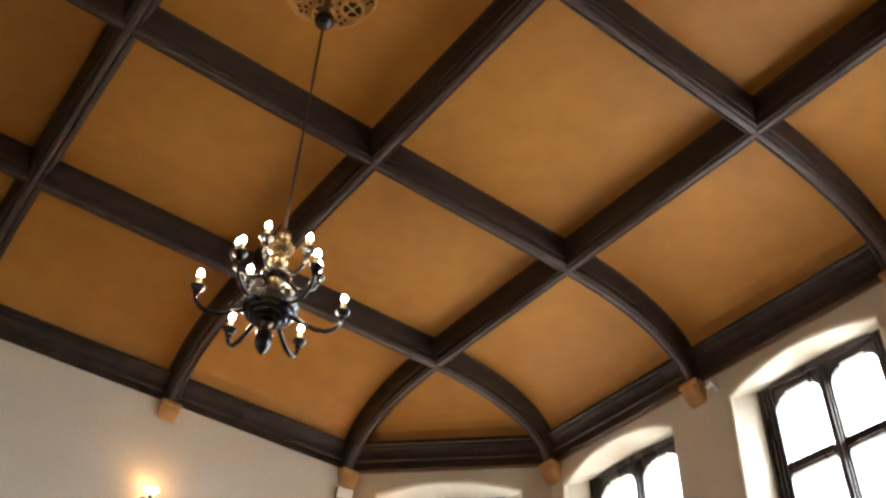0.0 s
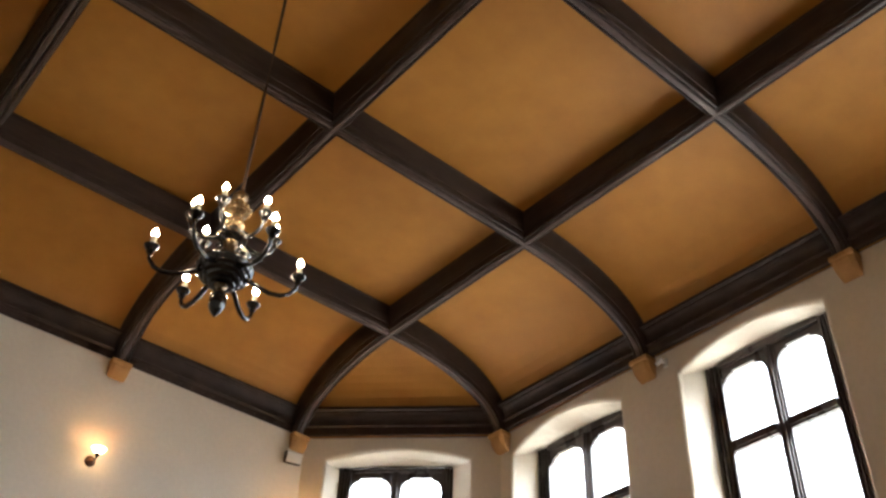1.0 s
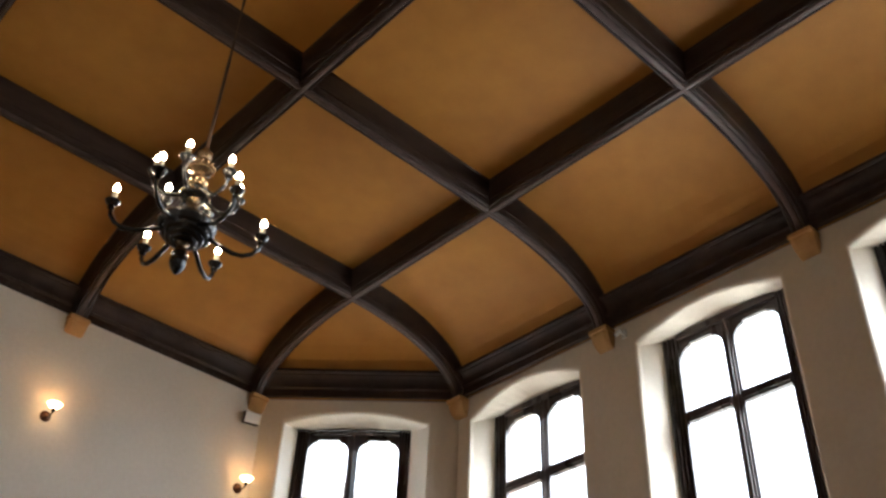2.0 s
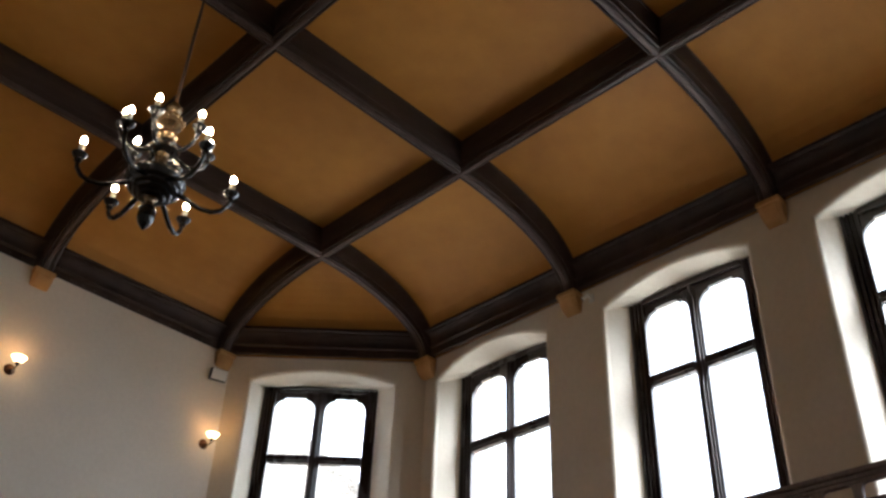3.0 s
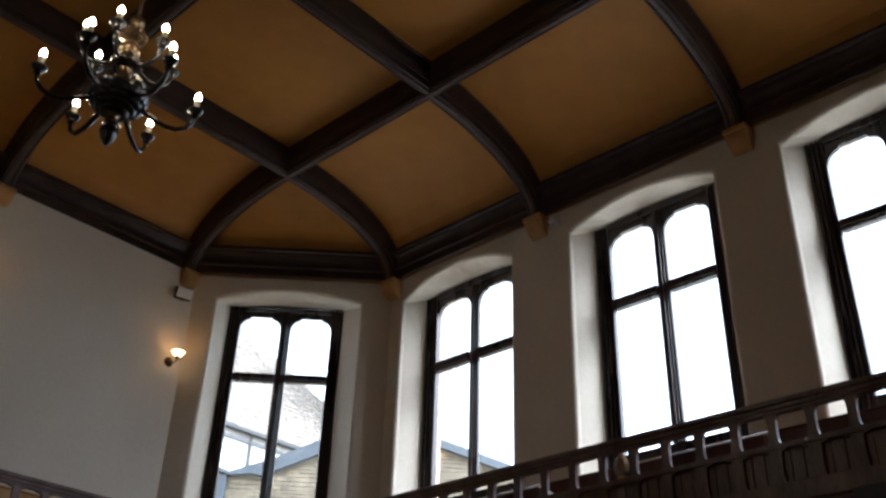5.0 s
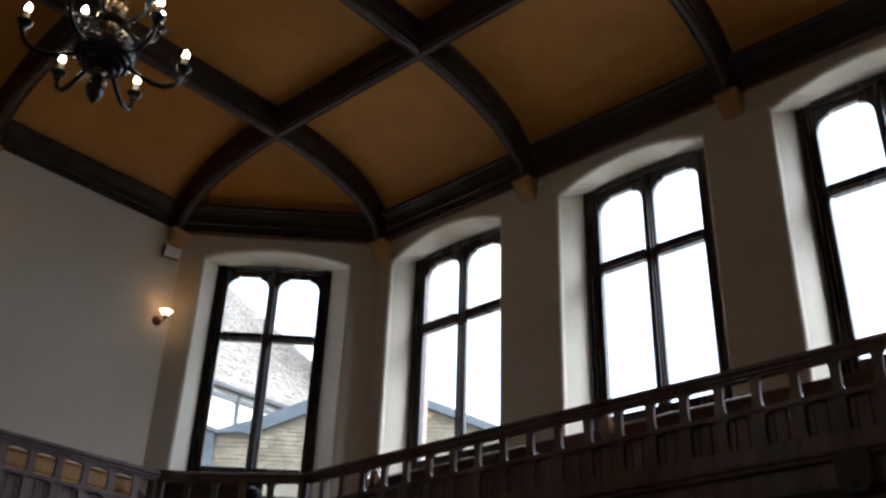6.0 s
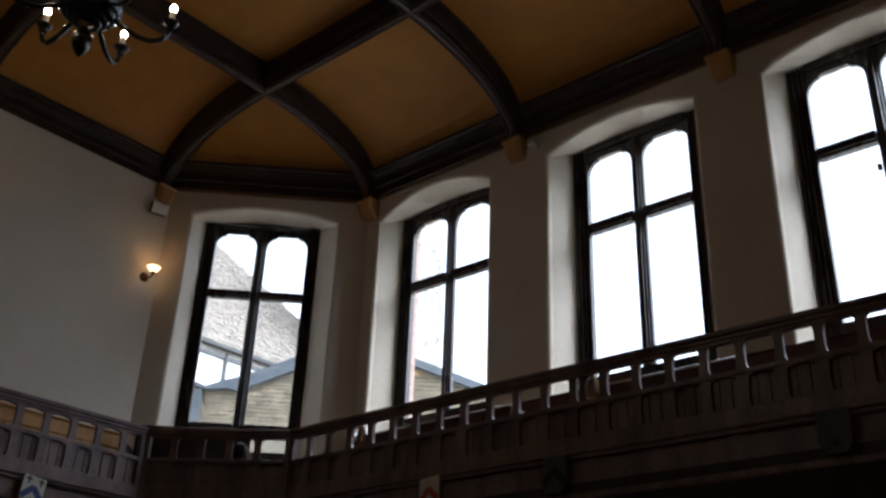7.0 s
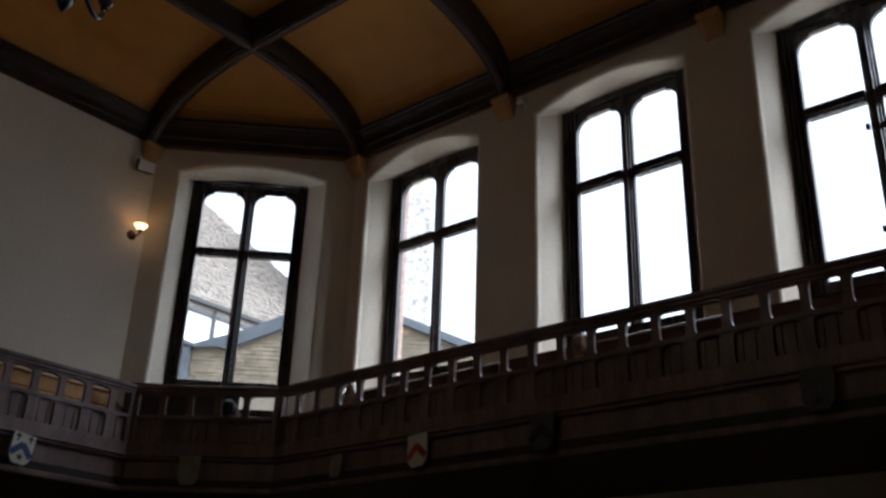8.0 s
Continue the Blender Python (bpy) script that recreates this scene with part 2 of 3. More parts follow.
def wall_bay(bm, s0, s1, centre, sill, shift, half_in, head, half_out=HALF_OUT, crown=7.215, z0=0.0):
    """One stretch of wall with a splayed, arch-headed window opening through it."""
    n = 14
    inner = [(centre + shift + x, z) for x, z in arch(half_in + 0.005, head - 0.035, head + 0.01)]
    loops = []
    rims = [([(centre + x, z) for x, z in arch(half_out - 0.012 + e, 7.045 + e, crown + e)], y, sill - 0.10) for e, y in ((0.045, 0.0), (0.026, 0.004), (0.010, 0.016), (0.002, 0.034), (0.0, 0.055))]
    for pts, y, zs in rims + [(inner, REV, sill), (inner, THICK, sill)]:
        loops.append([bm.verts.new((pts[0][0], y, zs))] + [bm.verts.new((x, y, z)) for x, z in pts] + [bm.verts.new((pts[-1][0], y, zs))])
    for a, b in zip(loops, loops[1:]):
        for k in range(len(a)):
            j = (k + 1) % len(a)
            bm.faces.new((a[k], a[j], b[j], b[k]))
    for lp, y in ((loops[0], 0), (loops[-1], THICK)):
        v = lambda s, z: bm.verts.new((s, y, z))
        zs = lp[0].co.z
        bl, ml, sl, tl = v(s0, z0), v(s0, zs), v(s0, lp[1].co.z), v(s0, ZTOP)
        br, mr, sr, tr = v(s1, z0), v(s1, zs), v(s1, lp[1].co.z), v(s1, ZTOP)
        b0, b1 = v(lp[0].co.x, z0), v(lp[-1].co.x, z0)
        bm.faces.new((bl, b0, lp[0], ml))
        bm.faces.new((b0, b1, lp[-1], lp[0]))
        bm.faces.new((b1, br, mr, lp[-1]))
        bm.faces.new((ml, lp[0], lp[1], sl))
        bm.faces.new((lp[-1], mr, sr, lp[-2]))
        tops = [v(q.co.x, ZTOP) for q in lp[1:-1]]
        bm.faces.new((sl, lp[1], tops[0], tl))
        bm.faces.new((lp[-2], sr, tr, tops[-1]))
        for k in range(n):
            bm.faces.new((lp[k + 1], lp[k + 2], tops[k + 1], tops[k]))


# ---- walls ----
def structure(name, bm, mat, label, m=None, smooth=False):
    return tagged(link(name, bm, mat, None, "", m, smooth), label, "", "", "structure")


EAST_WINDOWS = [6.635, 4.172, 1.81, -0.58, -2.97]
EAST_SHIFTS = [0.02, 0.022, 0.01, 0.02, 0.02]        # how far each frame stands south of the middle of its opening
bm = bmesh.new()
edges = [YN - CH] + [(a + b) / 2 for a, b in zip(EAST_WINDOWS, EAST_WINDOWS[1:])] + [YS]
for c, a, b, shift, crown in zip(EAST_WINDOWS, edges, edges[1:], EAST_SHIFTS, (7.26, 7.215, 7.215, 7.215, 7.215)):
    wall_bay(bm, -a, -b, -c, SILL, shift, HALF_IN, HEAD, crown=crown)
bmesh.ops.remove_doubles(bm, verts=bm.verts, dist=1e-4)
wall_east = structure("wall_east", bm, CREAM, "cream plastered wall pierced by deep arched windows", EAST)
bm = bmesh.new()
wall_bay(bm, 0, SPLAYL, SPLAYL / 2 + 0.018, SILL_LOW, -0.053, HALF_CORNER, HEAD_CORNER, 0.872, 7.18)
wall_splay = structure("wall_splay", bm, CREAM, "cream plastered corner wall with one arched window", SPLAY)
structure("wall_north", boxed(XW - THICK, XE - CH + YN - YF, YF, YN + THICK, 0, ZTOP), CREAM, "cream plastered wall with lit wall lamps")
structure("wall_west", boxed(XW - THICK, XW, YS, YN, 0, ZTOP), CREAM, "cream plastered wall")
structure("wall_south", boxed(XW - THICK, XE + THICK, YS - THICK, YS, 0, ZTOP), CREAM, "cream plastered wall")
structure("floor", boxed(XW, XE, YS, YF, -0.2, 0, 0), FLOORWOOD, "dark oak hall floor")
structure("roof_slab", boxed(XW - 0.6, XE + 0.6, YS - 0.6, YN + 0.6, ZTOP, ZTOP + 0.2), SLATE, "grey roof above the hall")


# ---- ceiling ----
def cove_top(a, run):
    return run * 0.985 * math.sin(a) ** 0.93, ZC + (ZP - ZC) * max(math.cos(a), 0.0) ** 0.88


def build_ceiling():
    bm = bmesh.new()
    x0, x1, y0, y1 = XS[0], XS[-1], YB[0], YB[-1]
    flat = [bm.verts.new(p) for p in ((x0, y0, ZP), (x1, y0, ZP), (x1, y1, ZP), (x0, y1, ZP))]
    bm.faces.new(flat)
    steps = [math.pi / 2 * k / 16 for k in range(17)]

    def strip(rows):
        vs = [[bm.verts.new(p) for p in r] for r in rows]
        for a, b in zip(vs, vs[1:]):
            for k in range(len(a) - 1):
                bm.faces.new((a[k], a[k + 1], b[k + 1], b[k]))
    rx, ry, rw, rs = XE - x1, YN - y1, x0 - XW, y0 - YS
    for run, f in ((rx, lambda o, e: (x1 + o, (y0, y1)[e])), (rw, lambda o, e: (x0 - o, (y0, y1)[e])), (ry, lambda o, e: ((x0, x1)[e], y1 + o)), (rs, lambda o, e: ((x0, x1)[e], y0 - o))):
        strip([[(*f(cove_top(a, run)[0], e), cove_top(a, run)[1]) for e in (0, 1)] for a in steps])
    for cx, cy, dx, dy, px, py in ((x1, y1, 1, 1, rx, ry), (x0, y1, -1, 1, rw, ry), (x1, y0, 1, -1, rx, rs), (x0, y0, -1, -1, rw, rs)):
        rows = []
        for k in range(17):
            th = math.pi / 2 * k / 16
            run = 1 / (math.cos(th) / px + math.sin(th) / py)
            rows.append([(cx + dx * cove_top(a, run)[0] * math.cos(th), cy + dy * cove_top(a, run)[0] * math.sin(th), cove_top(a, run)[1]) for a in steps])
        strip(rows)
    bmesh.ops.remove_doubles(bm, verts=bm.verts, dist=1e-4)
    return structure("ceiling", bm, OCHRE, "ochre painted plaster ceiling with coved edges", smooth=False)


build_ceiling()

# half sections of a moulded beam and of the bead along its soffit: distance from the middle, depth (0 at the panel, 1 at the soffit)
SECTION = [(0.130, -0.12), (0.130, 0.08), (0.121, 0.10), (0.119, 0.15), (0.112, 0.24), (0.107, 0.36), (0.101, 0.48), (0.093, 0.58), (0.083, 0.67), (0.081, 0.71), (0.073, 0.72), (0.072, 0.79), (0.069, 0.87), (0.062, 0.930), (0.052, 0.948), (0.042, 0.938), (0.035, 0.88)]
BEAD = [(0.031, 0.85), (0.032, 0.91), (0.030, 0.950), (0.024, 0.980), (0.016, 0.994), (0.006, 1.0)]
SECTION, BEAD = [half + [(-u, w) for u, w in reversed(half)] for half in (SECTION, BEAD)]


def beam_object(name, rows, mat, label):
    """A beam of two parts; rows(section) gives the swept rows of a section."""
    beam = tagged(new(name), label, "ceiling beam", "moulded oak ceiling beams")
    part("body", sweep(bmesh.new(), rows(SECTION)), mat, beam, "", None, True)
    # the bead has a lighter tone than the beam body
    part("soffit_bead", sweep(bmesh.new(), rows(BEAD)), BEADOAK, beam, "lighter bead along the soffit", None, True)
    return beam


LABEL = "dark oak moulded beam across the ochre ceiling"
for x in XS:
    beam_object("ceiling_beam", lambda sec: [[(x + u, y, ZP + (ZB - ZP) * w) for u, w in sec] for y in (YB[0], YB[-1])], OAKY, LABEL)
for y in YB:
    beam_object("ceiling_beam", lambda sec: [[(x, y + u, ZP + (ZB + 0.004 - ZP) * w) for u, w in sec] for x in (XS[0], XS[-1])], OAKX, LABEL)


def rib(px, py, dx, dy, run):
    """A curved rib from a beam crossing down to its corbel on the wall."""
    def rows(section):
        out = []
        for k in range(19):
            a = math.pi / 2 * k / 18
            tx, tz = cove_top(a, run)
            bx, bz = (run - 0.135) * math.sin(a), ZC + (ZB - 0.002 - ZC) * math.cos(a)
            if k == 18:
                tz = bz = ZC
            row = []
            for u, w in section:
                o, z = tx + (bx - tx) * w, tz + (bz - tz) * w
                row.append((px + dx * o + dy * u, py + dy * o - dx * u, z))
            out.append(row)
        return out
    return beam_object("ceiling_rib", rows, OAK, "dark oak curved rib running down to a corbel")


for x in XS:
    rib(x, YB[-1], 0, 1, YN - YB[-1])
    rib(x, YB[0], 0, -1, YB[0] - YS)
for y in YB:
    rib(XS[-1], y, 1, 0, XE - XS[-1])
    rib(XS[0], y, -1, 0, XS[0] - XW)

# cornice section: distance out from the wall, height
CORNICE = [(-0.02, ZC + 0.012), (0.075, ZC + 0.012), (0.084, ZC + 0.02), (0.084, ZC + 0.112), (0.098, ZC + 0.116), (0.112, ZC + 0.128), (0.112, ZC + 0.136), (0.098, ZC + 0.146), (0.09, ZC + 0.15), (0.094, ZC + 0.19), (0.106, ZC + 0.23), (0.13, ZC + 0.262), (0.158, ZC + 0.28), (0.158, ZC + 0.29), (0.182, ZC + 0.294), (0.2, ZC + 0.304), (0.205, ZC + 0.318), (0.2, ZC + 0.334), (0.186, ZC + 0.345), (-0.02, ZC + 0.345)]


def cornice(name, ends, out):
    rows = [[(p[0] - out[0] * o, p[1] - out[1] * o, z) for o, z in CORNICE] for p in ends]
    return structure(name, sweep(bmesh.new(), rows), OAK, "dark oak moulded cornice below the coved ceiling", smooth=True)


cornice("trim_cornice_east", ((XE, YN - CH), (XE, YS)), (1, 0))
trim_north = cornice("trim_cornice_north", ((XW, YN), (XE - CH, YN)), (0, 1))
bm = bmesh.new()
for k in range(78):
    bmesh.ops.create_uvsphere(bm, u_segments=8, v_segments=5, radius=0.017, matrix=Matrix.Translation((XW + 0.15 + 0.142 * k, YN - 0.084, ZC + 0.062)) @ Matrix.Diagonal((1, 0.5, 1, 1)))
part("carved_boss", bm, OAK, trim_north, "small carved bosses along the lower band", smooth=True)
cornice("trim_cornice_splay", ((XE - CH + 0.03, YN - 0.03), (XE - 0.03, YN - CH + 0.03)), (R2, R2))
cornice("trim_cornice_west", ((XW, YS), (XW, YN)), (-1, 0))
cornice("trim_cornice_south", ((XW, YS), (XE, YS)), (0, -1))


# ---- corbels ----
def corbel():
    base = tagged(new("corbel"), "ochre stone corbel under a curved oak rib", "corbel", "stone corbels")
    part("cap", boxed(-0.120, 0.120, -0.160, 0.02, -0.06, 0.0, 0.014), STONE, base)
    bm = bmesh.new()
    rows = []
    for k in range(7):
        f = k / 6
        w, o, z = 0.114 - 0.022 * f ** 2, 0.136 * (1 - f ** 2) ** 0.8 + 0.014, -0.06 - 0.175 * f
        rows.append([(-w, 0.02, z), (-w, -o * 0.8, z), (-w * 0.6, -o, z), (w * 0.6, -o, z), (w, -o * 0.8, z), (w, 0.02, z)])
    part("body", sweep(bm, rows), STONE, base)
    return base


first = corbel()
first.matrix_basis = EAST @ pose(-YB[4], 0, ZC - 0.001)
for y in YB[:4] + YB[5:]:
    copy_thing(first, EAST @ pose(-y, 0, ZC - 0.001))
for x in XS:
    copy_thing(first, NORTH @ pose(x, 0.06, ZC - 0.001))
    copy_thing(first, pose(x, YS, ZC - 0.001, 0, 0, 180))
for y in YB:
    copy_thing(first, pose(XW, y, ZC - 0.001, 0, 0, 90))


# ---- windows ----
def light_head(x0, x1, zt, zb):
    """Board above a light: its lower edge has rounded shoulders and a raised flat middle."""
    w = x1 - x0
    low = [(x0, zb)]
    for k in range(7):
        a = math.pi / 2 * k / 6
        low.append((x0 + w * 0.23 * (1 - math.cos(a)), zb + 0.147 * math.sin(a)))
    low.append((x0 + w * 0.23, zb + 0.175))
    right = [(x0 + x1 - x, z) for x, z in reversed(low)]
    return low + right + [(x1, zt), (x0, zt)]


def window(name, m, label, sill, head, top, a, jamb, transom, latches=False):
    win = tagged(new(name), label, "window", "", "structure")
    win.matrix_basis = m
    foot = 4.636 if sill > 4.3 else sill + 0.088
    for s in (-1, 1):
        bm = bmesh.new()
        for d0, d1, y0 in ((0.0, 0.024, 0.0), (0.024, 0.044, 0.030), (0.044, 0.064, 0.006), (0.064, 0.082, 0.036), (0.082, 0.100, 0.016), (0.100, 0.116, 0.042), (0.116, 0.142, 0.024)):
            x0, x1 = sorted((s * (a - d1 * jamb / 0.142), s * (a - d0 * jamb / 0.142)))
            box(bm, x0, x1, y0, 0.092, sill + 0.003, head + 0.02, 0.005)
        part("jamb", bm, FRAME, win)
    j = a - jamb
    bm = boxed(-j, j, 0.01, 0.12, head - 0.075, head + 0.018, 0.006)
    part("head", bm, FRAME, win)
    bm = box(bmesh.new(), -0.064, 0.064, 0.04, 0.090, foot + 0.002, head - 0.077, 0.006)
    box(bm, -0.042, 0.042, 0.018, 0.045, foot + 0.002, head - 0.077, 0.008)
    box(bm, -0.022, 0.022, -0.008, 0.022, foot + 0.002, head - 0.077, 0.009)
    part("mullion", bm, FRAME, win)
    part("bottom_rail", boxed(-j, j, 0.01, 0.11, sill + 0.003, foot, 0.01), FRAME, win)
    for s in (-1, 1):
        x0, x1 = sorted((s * 0.066, s * (j - 0.002)))
        part("light_head", slab(bmesh.new(), light_head(x0, x1, head - 0.077, top - 0.175), 0.045, 0.088), FRAME, win)
        bars = [transom] + ([(4.51, 4.60)] if sill < 4.3 else [])
        for z0, z1 in bars:
            bm = boxed(x0, x1, 0.02, 0.11, z0, z1, 0.014)
            box(bm, x0, x1, 0.004, 0.03, z0 + 0.025, z1 - 0.025, 0.008)
            part("transom", bm, FRAME, win)
        gaps = [(transom[1], head - 0.08), (4.60, transom[0]), (foot, 4.51)] if sill < 4.3 else [(transom[1], head - 0.08), (foot, transom[0])]
        for z0, z1 in gaps:
            pane = part("pane", boxed(x0, x1, 0.076, 0.080, z0, z1), GLASS, win, "clear window glass")
            pane.visible_shadow = False
    for x, z in ((-0.085, 5.92), (-0.085, 4.98), (0.085, 5.92)) if latches else ():
        part("latch", boxed(x - 0.018, x + 0.018, 0.015, 0.05, z - 0.03, z + 0.03, 0.006), IRON, win, "small iron latch")
    part("outer_reveal", boxed(-a - 0.004, -a + 0.008, 0.095, THICK - REV + 0.004, sill + 0.004, head - 0.04), BRICK, win, "red brick outer reveal")
    part("window_sill", boxed(-a - 0.03, a + 0.03, -0.02, 0.15, sill - 0.04, sill - 0.001, 0.006), WHITE, win, "white painted sill")
    return win


WL = "tall dark oak mullioned window with shouldered heads"
for k, (c, shift) in enumerate(zip(EAST_WINDOWS, EAST_SHIFTS)):
    window("window_%d" % (k + 2), EAST @ pose(-c + shift, REV, 0), WL, SILL, HEAD, 7.04, HALF_IN, 0.16, (6.165, 6.285), k == 2)
window("window_1", SPLAY @ pose(SPLAYL / 2 - 0.035, REV, 0), WL + " in the corner wall", SILL_LOW, HEAD_CORNER, 7.0, HALF_CORNER, 0.142, (6.135, 6.24))

rail = tagged(new("blind_rail"), "thin dark blind rail above the corner window", "curtain rail")
rail.matrix_basis = SPLAY @ pose(SPLAYL / 2 - 0.035, REV - 0.06, 7.072, 0, -0.6, 0)
part("rod", tube(bmesh.new(), [(-0.70, 0, 0), (0.0, 0, 0.004), (0.70, 0, 0)], 0.011, 8), IRON, rail)
for x in (-0.62, 0.62):
    part("bracket", boxed(x - 0.008, x + 0.008, -0.012, 0.062, -0.014, 0.014, 0.002), IRON, rail)

# ---- gallery ----
GR = 1.541
XR, YR = XE - GR, YN - GR
P_NW, P_N, P_E, P_S = (XW, YR), (4.838, YR), (XR, 6.82), (XR, YS)
GTOP, GFLOOR, GBASE = 4.010, 3.15, 3.02
bm = bmesh.new()
outline = [P_NW, P_N, P_E, P_S, (XE, YS), (XE, YN - CH), (XE - CH, YN), (XW, YN)]
lo, hi = [bm.verts.new((x, y, GBASE + 0.01)) for x, y in outline], [bm.verts.new((x, y, GFLOOR)) for x, y in outline]
bm.faces.new(lo)
bm.faces.new(hi)
for k in range(len(lo)):
    bm.faces.new((lo[k], lo[(k + 1) % len(lo)], hi[(k + 1) % len(lo)], hi[k]))
structure("gallery_floor", bm, OAK, "dark oak gallery floor along the walls")


def baluster_outline(height, waist, head, foot):
    """A waisted upright that flares into the rail above it (ogee shoulders) and, by a hollow, into the rail below."""
    half = [(waist + 0.008 + foot, 0.0), (waist + 0.008 + foot * 0.5, 0.004), (waist + 0.008, 0.011)]
    for k in range(1, 8):
        f = k / 8
        half.append((waist + 0.004 * abs(2 * f - 1) ** 2.5, 0.012 + f * (height - 0.030)))
    half += [(waist + 0.007, height - 0.016), (waist + head * 0.35, height - 0.013), (waist + head * 0.6, height - 0.007), (waist + head * 0.8, height - 0.002), (waist + head, height)]
    return half + [(-x, z) for x, z in reversed(half)]


Z_FASCIA, Z_LEDGE, Z_LOWER, Z_PANEL, Z_MIDDLE, Z_OPEN, Z_UNDER = 3.085, 3.325, 3.362, 3.478, 3.692, 3.728, 3.922


def gallery_front(p, q, offset, unit, shoulder, label):
    """A run of panelled gallery front: rail, open balusters, boarded panels, ledge and fascia."""
    d = Vector((q[0] - p[0], q[1] - p[1], 0))
    length = d.length
    d.normalize()
    m = Matrix(((d.x, -d.y, 0, p[0]), (d.y, d.x, 0, p[1]), (0, 0, 1, 0), (0, 0, 0, 1)))   # y points to the wall behind
    run = tagged(new("gallery_front"), label, "balustrade", "gallery fronts")
    run.matrix_basis = m
    L = length - 0.004
    bm = box(bmesh.new(), 0, L, -0.035, 0.075, GTOP - 0.042, GTOP, 0.012)
    box(bm, 0, L, -0.020, 0.06, GTOP - 0.070, GTOP - 0.040, 0.008)
    part("top_rail", bm, GALLERY, run)
    part("upper_rail", boxed(0, L, -0.004, 0.046, Z_UNDER, GTOP - 0.068, 0.004), GALLERY, run)
    part("middle_rail", boxed(0, L, -0.006, 0.048, Z_MIDDLE, Z_OPEN, 0.005), GALLERY, run)
    part("bottom_rail", boxed(0, L, -0.006, 0.048, Z_LOWER, Z_PANEL, 0.006), GALLERY, run)
    bm = box(bmesh.new(), 0, L, -0.055, 0.05, Z_LEDGE + 0.014, Z_LOWER - 0.002, 0.010)
    box(bm, 0, L, -0.030, 0.05, Z_LEDGE - 0.012, Z_LEDGE + 0.016, 0.008)
    part("ledge", bm, GALLERY, run)
    part("fascia", boxed(0, L, 0.014, 0.06, Z_FASCIA, Z_LEDGE - 0.010, 0.004), GALLERY, run)
    part("skirting", boxed(0, L, -0.01, 0.06, Z_FASCIA - 0.05, Z_FASCIA - 0.002, 0.01), GALLERY, run)
    part("backing", boxed(0, L, 0.044, 0.052, Z_PANEL - 0.01, Z_MIDDLE + 0.01), GALLERY, run)
    for e in (0.0, L - 0.045):
        part("end_post", boxed(e, e + 0.045, -0.008, 0.05, Z_PANEL + 0.001, GTOP - 0.069, 0.004), GALLERY, run)
    one = slab(bmesh.new(), baluster_outline(Z_UNDER - Z_OPEN + 0.002, 0.029, shoulder, 0.010), 0.002, 0.036)
    two = slab(bmesh.new(), baluster_outline(Z_MIDDLE - Z_PANEL + 0.002, 0.035, 0.070, 0.004), 0.002, 0.036)
    board = bmesh.new()
    w = unit / 3
    for k in range(3):
        box(board, (k - 1.5) * w + 0.002, (k - 0.5) * w - 0.002, 0.030, 0.044, Z_PANEL - 0.006, Z_MIDDLE + 0.006, 0.004)
    spots = [offset + unit * k for k in range(int((L - 0.09 - offset) / unit) + 1)]
    first = None
    for x in spots:
        if first is None:
            first = [part("baluster", one, GALLERY, run, "", pose(x, 0, Z_OPEN - 0.001)).data, part("muntin", two, GALLERY, run, "", pose(x, 0, Z_PANEL - 0.001)).data]
        else:
            share("baluster", first[0], run, pose(x, 0, Z_OPEN - 0.001))
            share("muntin", first[1], run, pose(x, 0, Z_PANEL - 0.001))
    first = None
    for x in [offset - unit / 2] + [x + unit / 2 for x in spots]:
        if not unit * 0.42 < x < L - unit * 0.3:
            continue
        if first is None:
            first = part("panel_board", board, GALLERY, run, "", pose(x, 0, 0)).data
        else:
            share("panel_board", first, run, pose(x, 0, 0))
    return run


gallery_front(P_NW, P_N, (4.618 - XW) % 0.25, 0.25, 0.085, "dark oak gallery front with pierced balusters and boarded panels")
gallery_front(P_N, P_E, 0.270, 0.2605, 0.05, "dark oak gallery front across the splayed corner")
gallery_front(P_E, P_S, 0.246, 0.2572, 0.03, "dark oak gallery front with pierced balusters below the windows")


# ---- panelled dado behind the gallery ----
def dado(m, s0, s1, zt, shelf, wood, label):
    run = tagged(new("dado"), label, "wall panelling", "", "structure")
    run.matrix_basis = m
    part("back_board", boxed(s0, s1, -0.02, -0.002, GFLOOR, zt - 0.02), wood, run)
    part("cap", boxed(s0, s1, -shelf, -0.001, zt - 0.018, zt - 0.002, 0.004), wood, run)
    part("frieze_rail", boxed(s0, s1, -0.04, -0.02, zt - 0.16, zt - 0.019, 0.004), wood, run)
    part("base_rail", boxed(s0, s1, -0.04, -0.02, GFLOOR, GFLOOR + 0.15, 0.004), wood, run)
    n = max(2, round((s1 - s0) / 0.42))
    first = None
    for k in range(n + 1):
        s = s0 + 0.035 + (s1 - s0 - 0.07) * k / n
        if first is None:
            first = part("stile", boxed(-0.035, 0.035, -0.038, -0.02, GFLOOR + 0.151, zt - 0.161, 0.004), wood, run, "", pose(s, 0, 0))
        else:
            share("stile", first.data, run, pose(s, 0, 0))


dado(NORTH, XW, XE - CH + 0.04, 4.30, 0.07, PINE, "honey pine panelling along the gallery wall")
dado(SPLAY, 0.03, SPLAYL - 0.03, 4.10, 0.07, REDWOOD, "dark red wood panelling below the corner window")
dado(EAST, -(YN - CH) + 0.03, -YS, 4.405, 0.05, REDWOOD, "dark red wood panelling below the tall windows")


# ---- chandelier ----
def drop(z):
    return (z - 1.6) * 0.967 + 1.6


AXIS = (1.786, 4.204)


